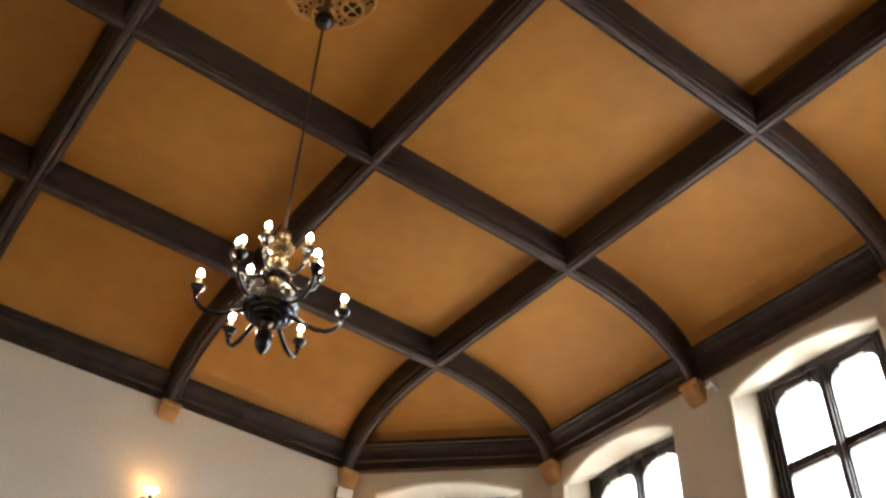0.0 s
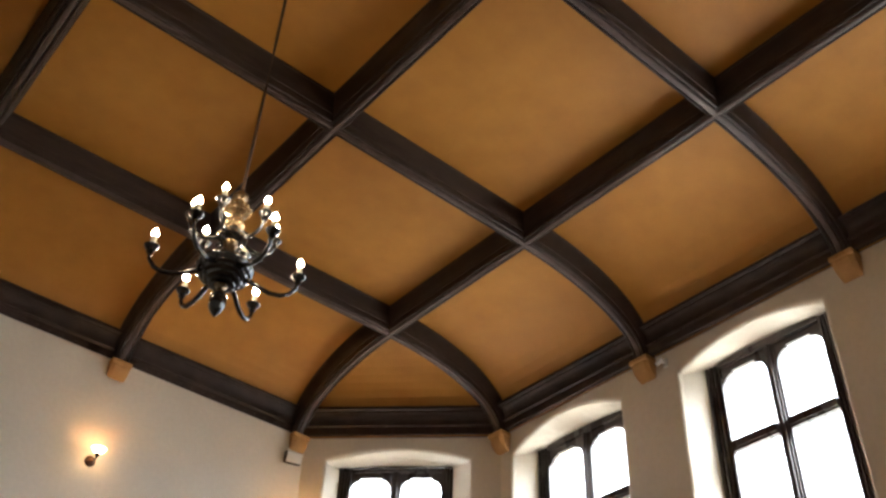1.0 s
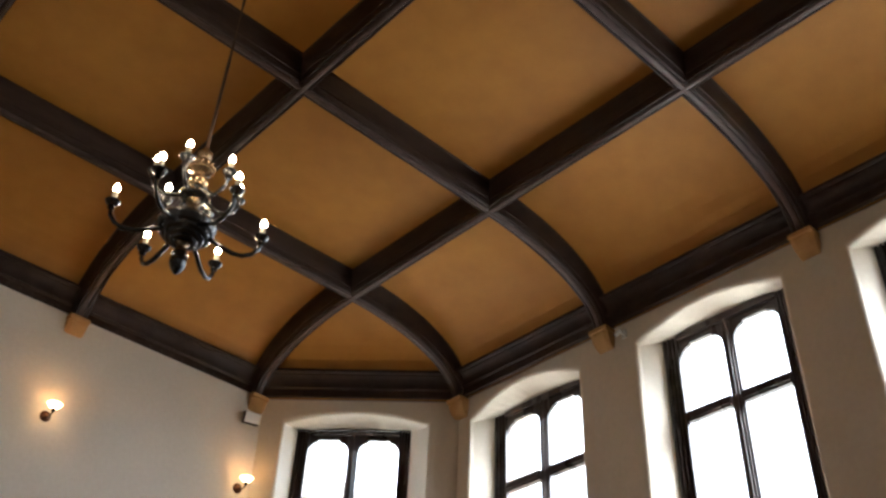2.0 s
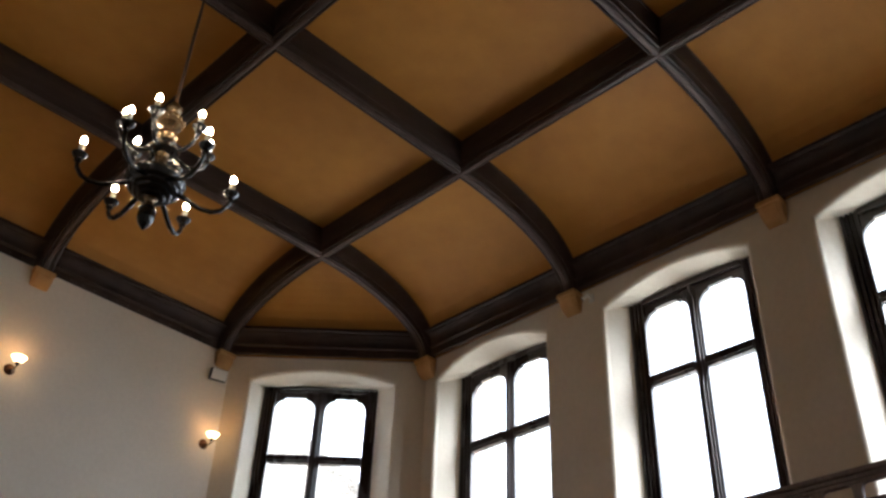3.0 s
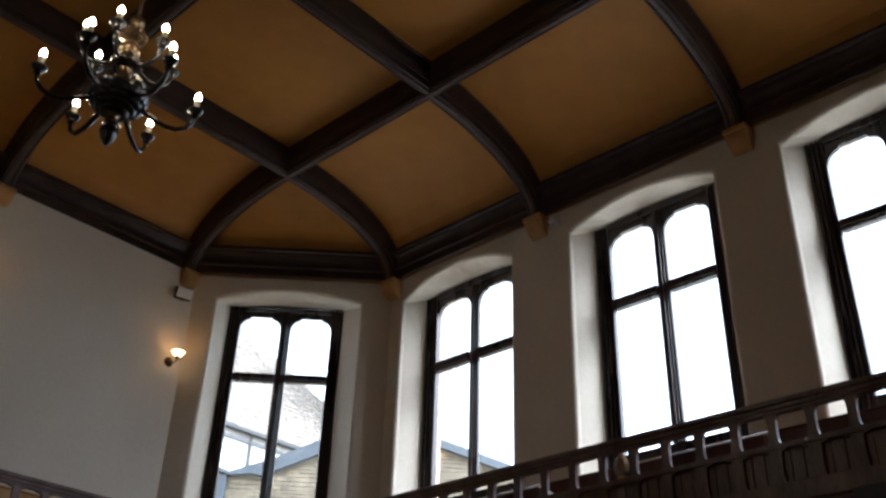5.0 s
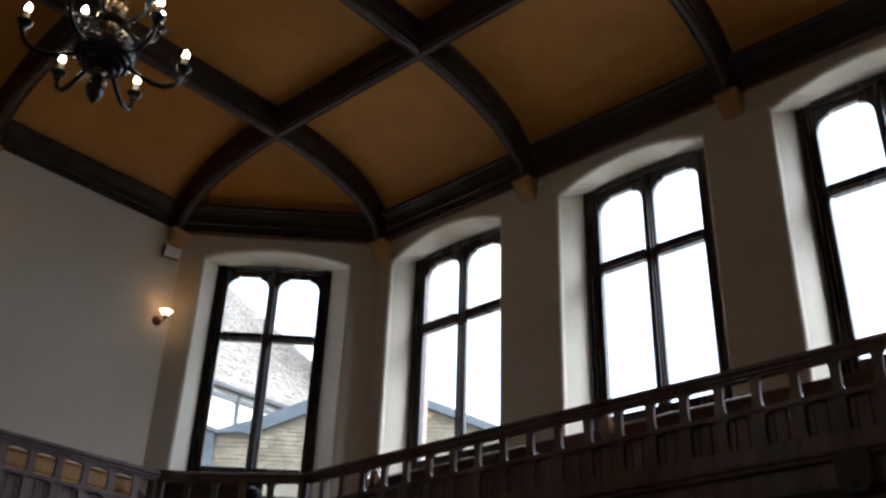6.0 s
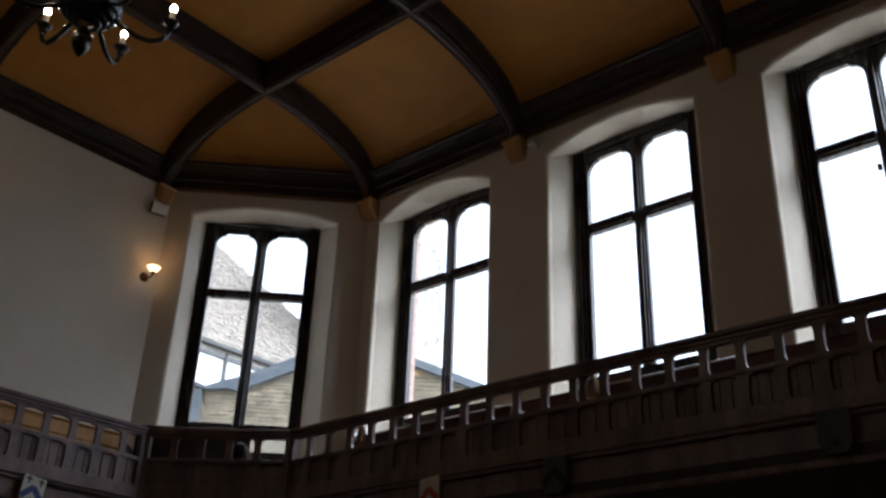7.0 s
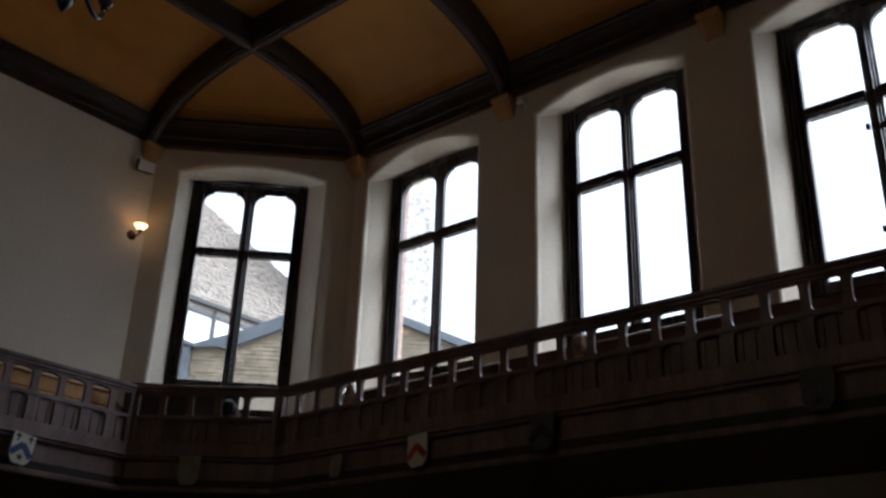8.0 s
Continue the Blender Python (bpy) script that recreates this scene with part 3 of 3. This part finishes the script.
def candle(parent, r, az, z, lit=True):
    """Drip pan, ivory sleeve and flame-shaped bulb at the end of an arm."""
    c, s = math.cos(az), math.sin(az)
    at = (r * c, r * s, z)
    part("drip_pan", lathe(bmesh.new(), [(0.012, -0.05), (0.022, -0.045), (0.018, -0.03), (0.036, -0.012), (0.044, 0.004), (0.040, 0.008), (0.026, 0.0), (0.02, 0.012)], 14, at), IRON, parent, "", None, True)
    part("sleeve", lathe(bmesh.new(), [(0.016, 0.008), (0.017, 0.012), (0.016, 0.075), (0.012, 0.078)], 12, at), SLEEVE, parent, "ivory candle sleeve")
    if lit:
        part("bulb", lathe(bmesh.new(), [(0.009, 0.076), (0.015, 0.084), (0.0178, 0.096), (0.0162, 0.110), (0.009, 0.124), (0.002, 0.133)], 12, at), BULB, parent, "lit candle bulb", None, True)


def chandelier():
    top = tagged(new("chandelier"), "black and brass two-tier chandelier with lit candle bulbs", "chandelier")
    top.matrix_basis = pose(AXIS[0], AXIS[1], 0)
    body = [(0.004, 4.782), (0.016, 4.796), (0.034, 4.822), (0.047, 4.855), (0.050, 4.888), (0.046, 4.912), (0.050, 4.918), (0.048, 4.928), (0.032, 4.934), (0.026, 4.945)]
    part("finial", lathe(bmesh.new(), [(r, drop(z)) for r, z in body], 20), IRON, top, "black acorn finial", None, True)
    part("neck", lathe(bmesh.new(), [(r, drop(z)) for r, z in ((0.026, 4.943), (0.034, 4.954), (0.027, 4.966), (0.030, 4.984), (0.046, 5.004))], 18), BRASS, top, "", None, True)
    bowl = [(0.045, 5.000), (0.060, 4.999), (0.071, 5.005), (0.076, 5.014), (0.079, 5.019), (0.096, 5.022), (0.106, 5.031), (0.110, 5.040), (0.113, 5.045),
            (0.127, 5.049), (0.136, 5.059), (0.140, 5.069), (0.143, 5.075), (0.153, 5.081), (0.160, 5.093), (0.163, 5.106), (0.165, 5.112), (0.169, 5.119), (0.171, 5.130), (0.164, 5.146), (0.14, 5.160), (0.09, 5.170), (0.04, 5.173)]
    part("bowl", lathe(bmesh.new(), [(r, drop(z)) for r, z in bowl], 32), IRON, top, "glossy black ringed bowl", None, True)
    part("stem", lathe(bmesh.new(), [(r, drop(z)) for r, z in ((0.05, 5.17), (0.055, 5.185), (0.040, 5.20), (0.034, 5.26), (0.036, 5.30), (0.046, 5.325), (0.036, 5.337))], 18), BRASS, top, "", None, True)
    hub = [(0.036, 5.335), (0.07, 5.34), (0.085, 5.355), (0.085, 5.375), (0.07, 5.385), (0.075, 5.40), (0.06, 5.415), (0.034, 5.42)]
    part("hub", lathe(bmesh.new(), [(r, drop(z)) for r, z in hub], 24), IRON, top, "", None, True)
    bm = bmesh.new()
    for k in range(14):
        a = 2 * math.pi * k / 14
        bmesh.ops.create_uvsphere(bm, u_segments=8, v_segments=6, radius=0.011, matrix=Matrix.Translation((0.084 * math.cos(a), 0.084 * math.sin(a), drop(5.365))))
    part("beading", bm, BRASS, top, "brass beading", None, True)
    upper = [(0.03, 5.42), (0.05, 5.435), (0.062, 5.465), (0.058, 5.50), (0.036, 5.525), (0.034, 5.54), (0.07, 5.565), (0.078, 5.595), (0.066, 5.63), (0.036, 5.65), (0.034, 5.665), (0.05, 5.69), (0.048, 5.715), (0.026, 5.74), (0.012, 5.77)]
    part("baluster", lathe(bmesh.new(), [(r, drop(z)) for r, z in upper], 22), BRASS, top, "turned brass upper stem", None, True)
    bm = bmesh.new()
    for k in range(16):
        a = 2 * math.pi * k / 16
        bmesh.ops.create_uvsphere(bm, u_segments=8, v_segments=6, radius=0.010, matrix=Matrix.Translation((0.076 * math.cos(a), 0.076 * math.sin(a), drop(5.598))))
    part("bead_ring", bm, BRASS, top, "", None, True)
    part("cable", tube(bmesh.new(), [(0, 0, drop(5.765)), (0.004, 0, 6.4), (0.003, 0.003, 7.1), (0, 0, 7.80)], 0.0115, 6), CORD, top, "thin dark hanging cable")
    part("ceiling_boss", lathe(bmesh.new(), [(0.012, 7.715), (0.05, 7.73), (0.075, 7.77), (0.078, 7.81), (0.055, 7.86), (0.03, 7.90), (0.03, ZP + 0.006)], 18), IRON, top, "", None, True)
    for k in range(6):
        az = math.radians(-23.3 + 60 * k)
        c, s = math.cos(az), math.sin(az)
        path = [(0.12, 5.085), (0.17, 5.068), (0.22, 5.040), (0.275, 5.020), (0.335, 5.018), (0.383, 5.043), (0.416, 5.090), (0.423, 5.141)]
        arm = part("arm", tube(bmesh.new(), [(r * c, r * s, drop(z)) for r, z in path], [0.017, 0.016, 0.015, 0.015, 0.015, 0.014, 0.013, 0.012], 10), IRON, top, "", None, True)
        candle(arm, 0.423, az, drop(5.181))
    for k in range(6):
        az = math.radians(-14.6 + 60 * k)
        c, s = math.cos(az), math.sin(az)
        path = [(0.06, 5.36), (0.11, 5.328), (0.16, 5.310), (0.205, 5.320), (0.240, 5.350), (0.254, 5.397), (0.253, 5.425)]
        arm = part("upper_arm", tube(bmesh.new(), [(r * c, r * s, drop(z)) for r, z in path], [0.014, 0.013, 0.012, 0.012, 0.012, 0.011, 0.010], 10), IRON, top, "", None, True)
        candle(arm, 0.253, az, drop(5.445), lit=(k != 1))
    return top


chandelier()


def rosette():
    """Pierced gilt plaster rose: rings, eight round wreaths and their centre flowers."""
    rose = tagged(new("ceiling_rose"), "gilt pierced plaster ceiling rose above the chandelier", "ceiling rose")
    rose.matrix_basis = pose(AXIS[0], AXIS[1], ZP) @ Matrix.Diagonal((1.07, 1.07, 1, 1))
    part("plate", lathe(bmesh.new(), [(0.36, 0.02), (0.37, -0.01), (0.36, -0.03), (0.33, -0.035), (0.32, -0.022), (0.10, -0.022), (0.09, -0.05), (0.04, -0.06)], 48), GILT, rose, "", None, True)
    for k in range(6):
        a = 2 * math.pi * k / 6 + 0.23
        c = Vector((0.235 * math.cos(a), 0.235 * math.sin(a), -0.03))
        ring = [c + Vector((0.080 * math.cos(b), 0.080 * math.sin(b), -0.012)) for b in [2 * math.pi * j / 20 for j in range(21)]]
        part("wreath", tube(bmesh.new(), ring, 0.012, 6), GILT, rose, "", None, True)
        # black disc on the uncut plate paints the shade inside the wreath
        part("recess_shade", lathe(bmesh.new(), [(0.072, 0.0), (0.072, -0.003), (0.02, -0.004)], 20, c + Vector((0, 0, 0.006))), BLACK, rose, "black disc for the shade inside a wreath")
        bm = bmesh.new()
        for j in range(4):
            b = math.pi / 2 * j + a
            tip, root = c + Vector((0.066 * math.cos(b), 0.066 * math.sin(b), -0.008)), c + Vector((0, 0, -0.012))
            tube(bm, [root, root.lerp(tip, 0.4), tip], [0.016, 0.007, 0.011], 6)
        bmesh.ops.create_uvsphere(bm, u_segments=8, v_segments=6, radius=0.018, matrix=Matrix.Translation(c + Vector((0, 0, -0.014))))
        part("flower", bm, GILT, rose, "", None, True)
        for r, turn, size in ((0.318, 0.52, 0.016), (0.300, 0.40, 0.013), (0.300, 0.64, 0.013), (0.262, 0.52, 0.017), (0.215, 0.52, 0.013), (0.150, 0.30, 0.015), (0.150, 0.74, 0.015)):
            d = Vector((r * math.cos(a + turn), r * math.sin(a + turn), -0.024 if r < 0.31 else -0.032))
            # no hole is cut: a small black disc paints its shade
            part("hole_shade", lathe(bmesh.new(), [(size, 0.002), (size, -0.004), (size * 0.3, -0.005)], 8, d), BLACK, rose, "black disc for the shade in a small piercing")
        edge = [Vector((0.352 * math.cos(b), 0.352 * math.sin(b), -0.030)) for b in [a + 0.10 + 0.84 * j / 8 for j in range(9)]]
        part("rim_leaf", tube(bmesh.new(), edge, [0.004, 0.012, 0.017, 0.019, 0.020, 0.019, 0.017, 0.012, 0.004], 6), GILT, rose, "", None, True)
    return rose


rosette()


# ---- wall lamps ----
def wall_lamp():
    lamp = tagged(new("wall_lamp"), "lit bronze wall lamp with an opal bowl shade", "wall lamp", "gallery wall lamps")
    bm = bmesh.new()
    lathe(bm, [(0.072, 0.0), (0.074, 0.010), (0.066, 0.020), (0.058, 0.022), (0.046, 0.036), (0.03, 0.044), (0.014, 0.056)], 20)
    bmesh.ops.rotate(bm, verts=bm.verts, cent=(0, 0, 0), matrix=Matrix.Rotation(radians(90), 3, "X"))
    part("backplate", bm, BRONZE, lamp, "dark bronze backplate", None, True)
    part("arm", tube(bmesh.new(), [(0, -0.03, 0), (0, -0.09, -0.035), (0, -0.16, -0.05), (0, -0.21, -0.03), (0, -0.22, 0.0)], 0.011, 10), IRON, lamp, "", None, True)
    part("holder", lathe(bmesh.new(), [(0.012, -0.02), (0.026, -0.01), (0.03, 0.012), (0.036, 0.02)], 16, (0, -0.22, 0)), IRON, lamp, "", None, True)
    shade = [(0.030, 0.018), (0.046, 0.028), (0.064, 0.050), (0.082, 0.078), (0.098, 0.096), (0.094, 0.099), (0.077, 0.082), (0.059, 0.055), (0.041, 0.034), (0.026, 0.026)]
    part("shade", lathe(bmesh.new(), shade, 24, (0, -0.22, 0)), SHADE, lamp, "glowing opal glass bowl", None, True)
    part("bulb", lathe(bmesh.new(), [(0.01, 0.03), (0.022, 0.05), (0.026, 0.07), (0.018, 0.09), (0.004, 0.098)], 12, (0, -0.22, 0)), LAMPBULB, lamp, "lit bulb", None, True)
    for o in lamp.children:
        for v in o.data.vertices:
            v.co *= 0.80
    return lamp


one = wall_lamp()
one.matrix_basis = NORTH @ pose(5.34, 0, 6.135)
copy_thing(one, NORTH @ pose(3.005, 0, 6.15))

# ---- small fittings ----
speaker = tagged(new("loudspeaker"), "small white box loudspeaker under a corbel", "loudspeaker")
speaker.matrix_basis = NORTH @ pose(5.33, -0.07, 7.0, 18, 0, -14)
part("case", boxed(-0.100, 0.100, -0.04, 0.06, -0.070, 0.070, 0.008), BLACK, speaker, "dark case")
part("grille", boxed(-0.094, 0.094, -0.05, -0.038, -0.062, 0.064, 0.004), WHITE, speaker, "white front grille")
eye = tagged(new("security_camera"), "small white security camera beside a corbel", "camera")
eye.matrix_basis = EAST @ pose(-5.14, -0.02, 7.22)
part("bracket", boxed(-0.012, 0.012, -0.08, 0.02, -0.012, 0.012, 0.003), WHITE, eye)
part("mount", boxed(-0.03, 0.03, 0.0, 0.02, -0.05, 0.05, 0.004), WHITE, eye)
part("housing", tube(bmesh.new(), [(-0.05, -0.075, -0.03), (0.03, -0.08, 0.0)], 0.024, 12), WHITE, eye)
part("lens", tube(bmesh.new(), [(-0.062, -0.0745, -0.0345), (-0.048, -0.075, -0.0295)], 0.020, 12), BLACK, eye, "dark lens")


# ---- benches behind the gallery front ----
def gallery_bench(x, y, length):
    """A pew along the gallery: its back towards the hall, a polished top rail with its glint in the colour, and a
    capped end post.
    """
    pew = tagged(new("bench"), "dark red wooden pew with glinting top rail and capped end post", "bench", "gallery pews")
    pew.matrix_basis = Matrix(((0, 1, 0, x), (-1, 0, 0, y), (0, 0, 1, GFLOOR), (0, 0, 0, 1)))
    part("end_post", lathe(bmesh.new(), [(0.05, 0), (0.05, 0.05), (0.038, 0.06), (0.038, 0.62), (0.048, 0.64), (0.04, 0.66)], 8), PINE, pew)
    part("post_cap", lathe(bmesh.new(), [(0.04, 0.655), (0.058, 0.69), (0.062, 0.74), (0.05, 0.79), (0.004, 0.845)], 8), POLISH, pew, "glossy pointed cap")
    section = [(0.042, 0.748), (0.044, 0.756), (0.062, 0.775), (0.072, 0.779), (0.088, 0.775), (0.092, 0.748)]
    part("top_rail", sweep(bmesh.new(), [[(s, o, z) for o, z in section] for s in (0.04, length)]), GLINTWOOD, pew, "polished top rail, coloured pale for its window glint", None, True)
    n = max(3, round(length / 0.28))
    first = None
    for k in range(n):
        w = (length - 0.06) / n
        if first is None:
            first = part("back_board", boxed(0.003, w - 0.003, 0.046, 0.070, 0.10, 0.749, 0.004), REDWOOD, pew, "", pose(0.05, 0, 0)).data
        else:
            share("back_board", first, pew, pose(0.05 + k * w, 0, 0))
    part("seat", boxed(0.05, length - 0.02, 0.072, 0.42, 0.40, 0.435, 0.008), REDWOOD, pew)
    part("end_panel", boxed(length - 0.018, length + 0.02, 0.03, 0.42, 0, 0.74, 0.01), REDWOOD, pew)
    return pew


gallery_bench(5.86, 6.11, 1.62)
gallery_bench(5.86, 3.70, 1.10)

corner_post = tagged(new("bench_end_post"), "dark polished oak bench-end post in the gallery corner", "post", "bench-end posts")
corner_post.matrix_basis = pose(5.515, 7.375, GFLOOR)
part("shaft", lathe(bmesh.new(), [(0.06, 0), (0.06, 0.05), (0.045, 0.06), (0.045, 0.60), (0.056, 0.62), (0.050, 0.64)], 8), DARKOAK, corner_post)
part("cap", lathe(bmesh.new(), [(0.050, 0.638), (0.066, 0.67), (0.070, 0.72), (0.058, 0.765), (0.004, 0.80)], 8), DARKOAK, corner_post)

# ---- settle in the gallery corner ----
settle = tagged(new("settle"), "dark oak high-backed settle in the gallery corner", "bench")
settle.matrix_basis = SPLAY @ pose(0.10, -0.35, GFLOOR)
part("back", boxed(0.16, 1.36, 0.10, 0.14, 0.05, 1.18, 0.008), OAK, settle)
part("top_rail", boxed(0.12, 1.40, 0.08, 0.16, 1.16, 1.22, 0.012), OAK, settle)
part("seat", boxed(0.16, 1.36, -0.33, 0.10, 0.40, 0.44, 0.008), OAK, settle)
for x in (0.12, 1.36):
    part("end_panel", boxed(x, x + 0.04, -0.35, 0.15, 0, 0.95, 0.01), OAK, settle)


# ---- painted shields on the gallery front ----
def bar(bm, p, q, w, y0, y1):
    d = Vector((q[0] - p[0], q[1] - p[1])).normalized()
    n = Vector((-d.y, d.x)) * w / 2
    slab(bm, [(p[0] + n.x, p[1] + n.y), (q[0] + n.x, q[1] + n.y), (q[0] - n.x, q[1] - n.y), (p[0] - n.x, p[1] - n.y)], y0, y1)
    return bm


def shield(m, field, band, crosses, star, label):
    sh = tagged(new("painted_shield"), label, "shield", "painted shields")
    sh.matrix_basis = m
    w, h = 0.098, 0.128
    out = [(-w, h), (w, h), (w, -0.055), (w * 0.9, -0.09), (w * 0.58, -h), (-w * 0.58, -h), (-w * 0.9, -0.09), (-w, -0.055)]
    part("field", slab(bmesh.new(), out, -0.018, 0.0), field, sh)
    if band:
        bm = bar(bmesh.new(), (-0.092, -0.060), (0.004, 0.038), 0.052, -0.0215, -0.0185)
        part("chevron", bar(bm, (-0.004, 0.038), (0.092, -0.060), 0.052, -0.0225, -0.0187), band, sh, "painted chevron")
    if crosses:
        for s in (-0.055, 0.055):
            bm = bar(bmesh.new(), (s, 0.055), (s, 0.12), 0.012, -0.0215, -0.0185)
            part("cross", bar(bm, (s - 0.025, 0.095), (s + 0.025, 0.095), 0.012, -0.0225, -0.0187), BLACK, sh, "black painted cross")
    if star:
        pts = [((0.034 if k % 2 == 0 else 0.014) * math.sin(math.pi * k / 5), -0.075 + (0.034 if k % 2 == 0 else 0.014) * math.cos(math.pi * k / 5)) for k in range(10)]
        part("star", slab(bmesh.new(), pts, -0.0215, -0.0185), BLACK, sh, "black painted star")
    return sh


def on_front(p, q, along, z, lean=0):
    d = Vector((q[0] - p[0], q[1] - p[1], 0)).normalized()
    m = Matrix(((d.x, -d.y, 0, p[0]), (d.y, d.x, 0, p[1]), (0, 0, 1, 0), (0, 0, 0, 1)))
    return m @ pose(along, -0.052, z, -4, lean, 0)


shield(on_front(P_NW, P_N, 3.835 - XW, 3.22, 8), PALE, BLUE, True, True, "ivory shield with blue chevron, black crosses and star")
shield(on_front(P_E, P_S, 6.82 - 5.035, 3.215, -5), PALE, RED, False, False, "ivory shield with a red chevron")
shield(on_front(P_E, P_S, 6.82 - 5.94, 3.19) @ Matrix.Diagonal((0.68, 1, 0.76, 1)), OLIVE, None, False, False, "faded olive painted shield on the gallery front")
shield(on_front(P_N, P_E, 0.62, 3.22), OLIVE, None, False, False, "faded olive painted shield on the corner front")
shield(on_front(P_E, P_S, 6.82 - 3.865, 3.21), DIM, BLACK, False, False, "dark grey painted shield with black chevron")
shield(on_front(P_E, P_S, 6.82 - 1.91, 3.22), DIM, None, False, True, "dark grey painted shield with a black star")

# ---- outside ----
ground = structure("ground", boxed(-900, 900, -900, 900, -1.2, -1.0), GRAVEL, "pale gravel and paving outside the hall")


def wall_courses(parent, m, s0, s1, z0, top_at, seed):
    """Uneven stone courses, each block an object, below a sloping top."""
    rnd = random.Random(seed)
    kinds = []
    for k in range(5):
        bm = boxed(-0.5, 0.5, -0.012 - 0.003 * k, 0.02, -0.5, 0.5)
        for q in bm.verts:
            q.co += Vector((rnd.uniform(-0.04, 0.04), 0, rnd.uniform(-0.05, 0.05)))
        ob = link("stone", bm, RUBBLE)
        kinds.append(ob.data)
        bpy.data.objects.remove(ob)
    z = z0
    while z < 7.3:
        h = rnd.uniform(0.048, 0.074)
        s = s0 + rnd.uniform(0, 0.1)
        while s < s1:
            w = rnd.uniform(0.075, 0.160)
            if (s < 1.75 or s > 3.0) and z + h < min(top_at(s), top_at(s + w)) - 0.01:
                share("stone", rnd.choice(kinds), parent, pose(s + w / 2, 0, z + h / 2) @ Matrix.Diagonal((w - 0.009, 1, h - 0.008, 1)))
            s += w
        z += h


GABLE = SPLAY @ pose(0, 4.0, 0)


def gable_top(s):
    return 6.10 + 0.45 * max(s - 0.62, 0) if s < 2.4 else 7.24 - 0.34 * (s - 2.4) - 0.26


outbuilding = tagged(new("outbuilding"), "yellow stone outbuilding gable with grey lead copings", "building")
outbuilding.matrix_basis = GABLE
pts = [(-0.35, -1.0), (6.0, -1.0), (6.0, 5.75), (2.4, 6.98), (-0.35, 5.92)]
part("wall", slab(bmesh.new(), pts, 0.0, 0.4), MORTAR, outbuilding)
part("coping", slab(bmesh.new(), [(0.13, 6.10), (0.45, 6.135), (0.60, 6.10), (2.4, 6.92), (2.4, 7.155), (0.80, 6.405), (0.13, 6.165)], -0.10, 0.5), LEAD, outbuilding, "grey lead coping")
part("pier_cap", slab(bmesh.new(), [(-0.30, 6.235), (0.125, 6.100), (0.125, 6.160), (-0.30, 6.30)], -0.09, 0.45), LEAD, outbuilding, "thin lead cap over the corner pier")
part("right_coping", slab(bmesh.new(), [(2.4, 6.97), (6.1, 5.72), (6.1, 5.86), (2.4, 7.10)], -0.10, 0.5), LEAD, outbuilding, "grey lead coping")
part("corner_strip", boxed(-0.5, 0.075, -0.065, 0.3, -1.0, 6.115), LEAD, outbuilding, "grey corner strip")
wall_courses(outbuilding, GABLE, 0.085, 4.35, 5.6, gable_top, 3)

house = tagged(new("house"), "white rendered house with a stone-slate roof", "building")
part("wall", boxed(4.0, 13.6, 14.74, 24.0, -1.0, 7.79), RENDER, house)
bm = bmesh.new()
lower = [(3.5, 14.7, 8.0), (13.9, 14.7, 8.0), (13.9, 17.0, 10.3), (12.6, 19.6, 12.9), (3.5, 19.6, 12.9)]
a = [bm.verts.new(p) for p in lower]
b = [bm.verts.new((x, y, z - 0.2)) for x, y, z in lower]
bm.faces.new(a)
bm.faces.new(b)
for k in range(5):
    bm.faces.new((a[k], b[k], b[(k + 1) % 5], a[(k + 1) % 5]))
part("roof", bm, SLATE, house, "weathered stone-slate roof")
part("back_slope", boxed(3.5, 13.8, 19.5, 24.2, 7.8, 8.0), SLATE, house)
bm = bmesh.new()
rnd = random.Random(5)
for row in range(60):
    f0 = row * 0.082
    y, z = 14.68 + f0, 8.0 + f0
    right = 13.9 if y < 17 else 13.9 - (y - 17) * 0.5
    x = 8.2 + rnd.uniform(0, 0.2)
    while x < right - 0.1:
        w = min(rnd.uniform(0.08, 0.17), right - x)
        t = rnd.uniform(0.004, 0.015)
        low, up = (y - 0.012, z - 0.012), (y + 0.092, z + 0.092)
        n = R2 * t
        c = [(x, low[0], low[1]), (x + w - 0.012, low[0], low[1] + rnd.uniform(-0.012, 0.012)), (x + w - 0.012, up[0], up[1]), (x, up[0], up[1])]
        lo = [bm.verts.new(p) for p in c]
        hi = [bm.verts.new((p[0], p[1] - n - (0.012 if k < 2 else 0), p[2] + n + (0.012 if k < 2 else 0))) for k, p in enumerate(c)]
        bm.faces.new(hi)
        for k in range(4):
            bm.faces.new((lo[k], lo[(k + 1) % 4], hi[(k + 1) % 4], hi[k]))
        x += w
tagged(part("slates", bm, SLATES, house, "uneven stone slates"), kind="stuff")
part("gutter", boxed(3.5, 13.9, 14.57, 14.68, 7.88, 7.96, 0.02), BLACK, house, "dark gutter")
part("fascia", boxed(3.5, 13.9, 14.685, 14.736, 7.74, 7.80), DIM, house)
part("downpipe", tube(bmesh.new(), [(10.40, 14.69, 7.86), (10.40, 14.69, 6.8), (10.40, 14.69, 5.0), (10.40, 14.69, -1.0)], 0.035, 8), DIM, house, "dark downpipe")

tower = tagged(new("stone_gable"), "tall lichen-spotted stone gable beyond the yard", "building")
tower.matrix_basis = SPLAY @ pose(0, 9.0, 0)
part("wall", boxed(2.3, 3.98, 0, 3.0, -1.0, 13.2), LICHEN, tower)
part("coping", boxed(2.2, 4.02, -0.06, 3.06, 13.2, 13.4, 0.03), LEAD, tower)
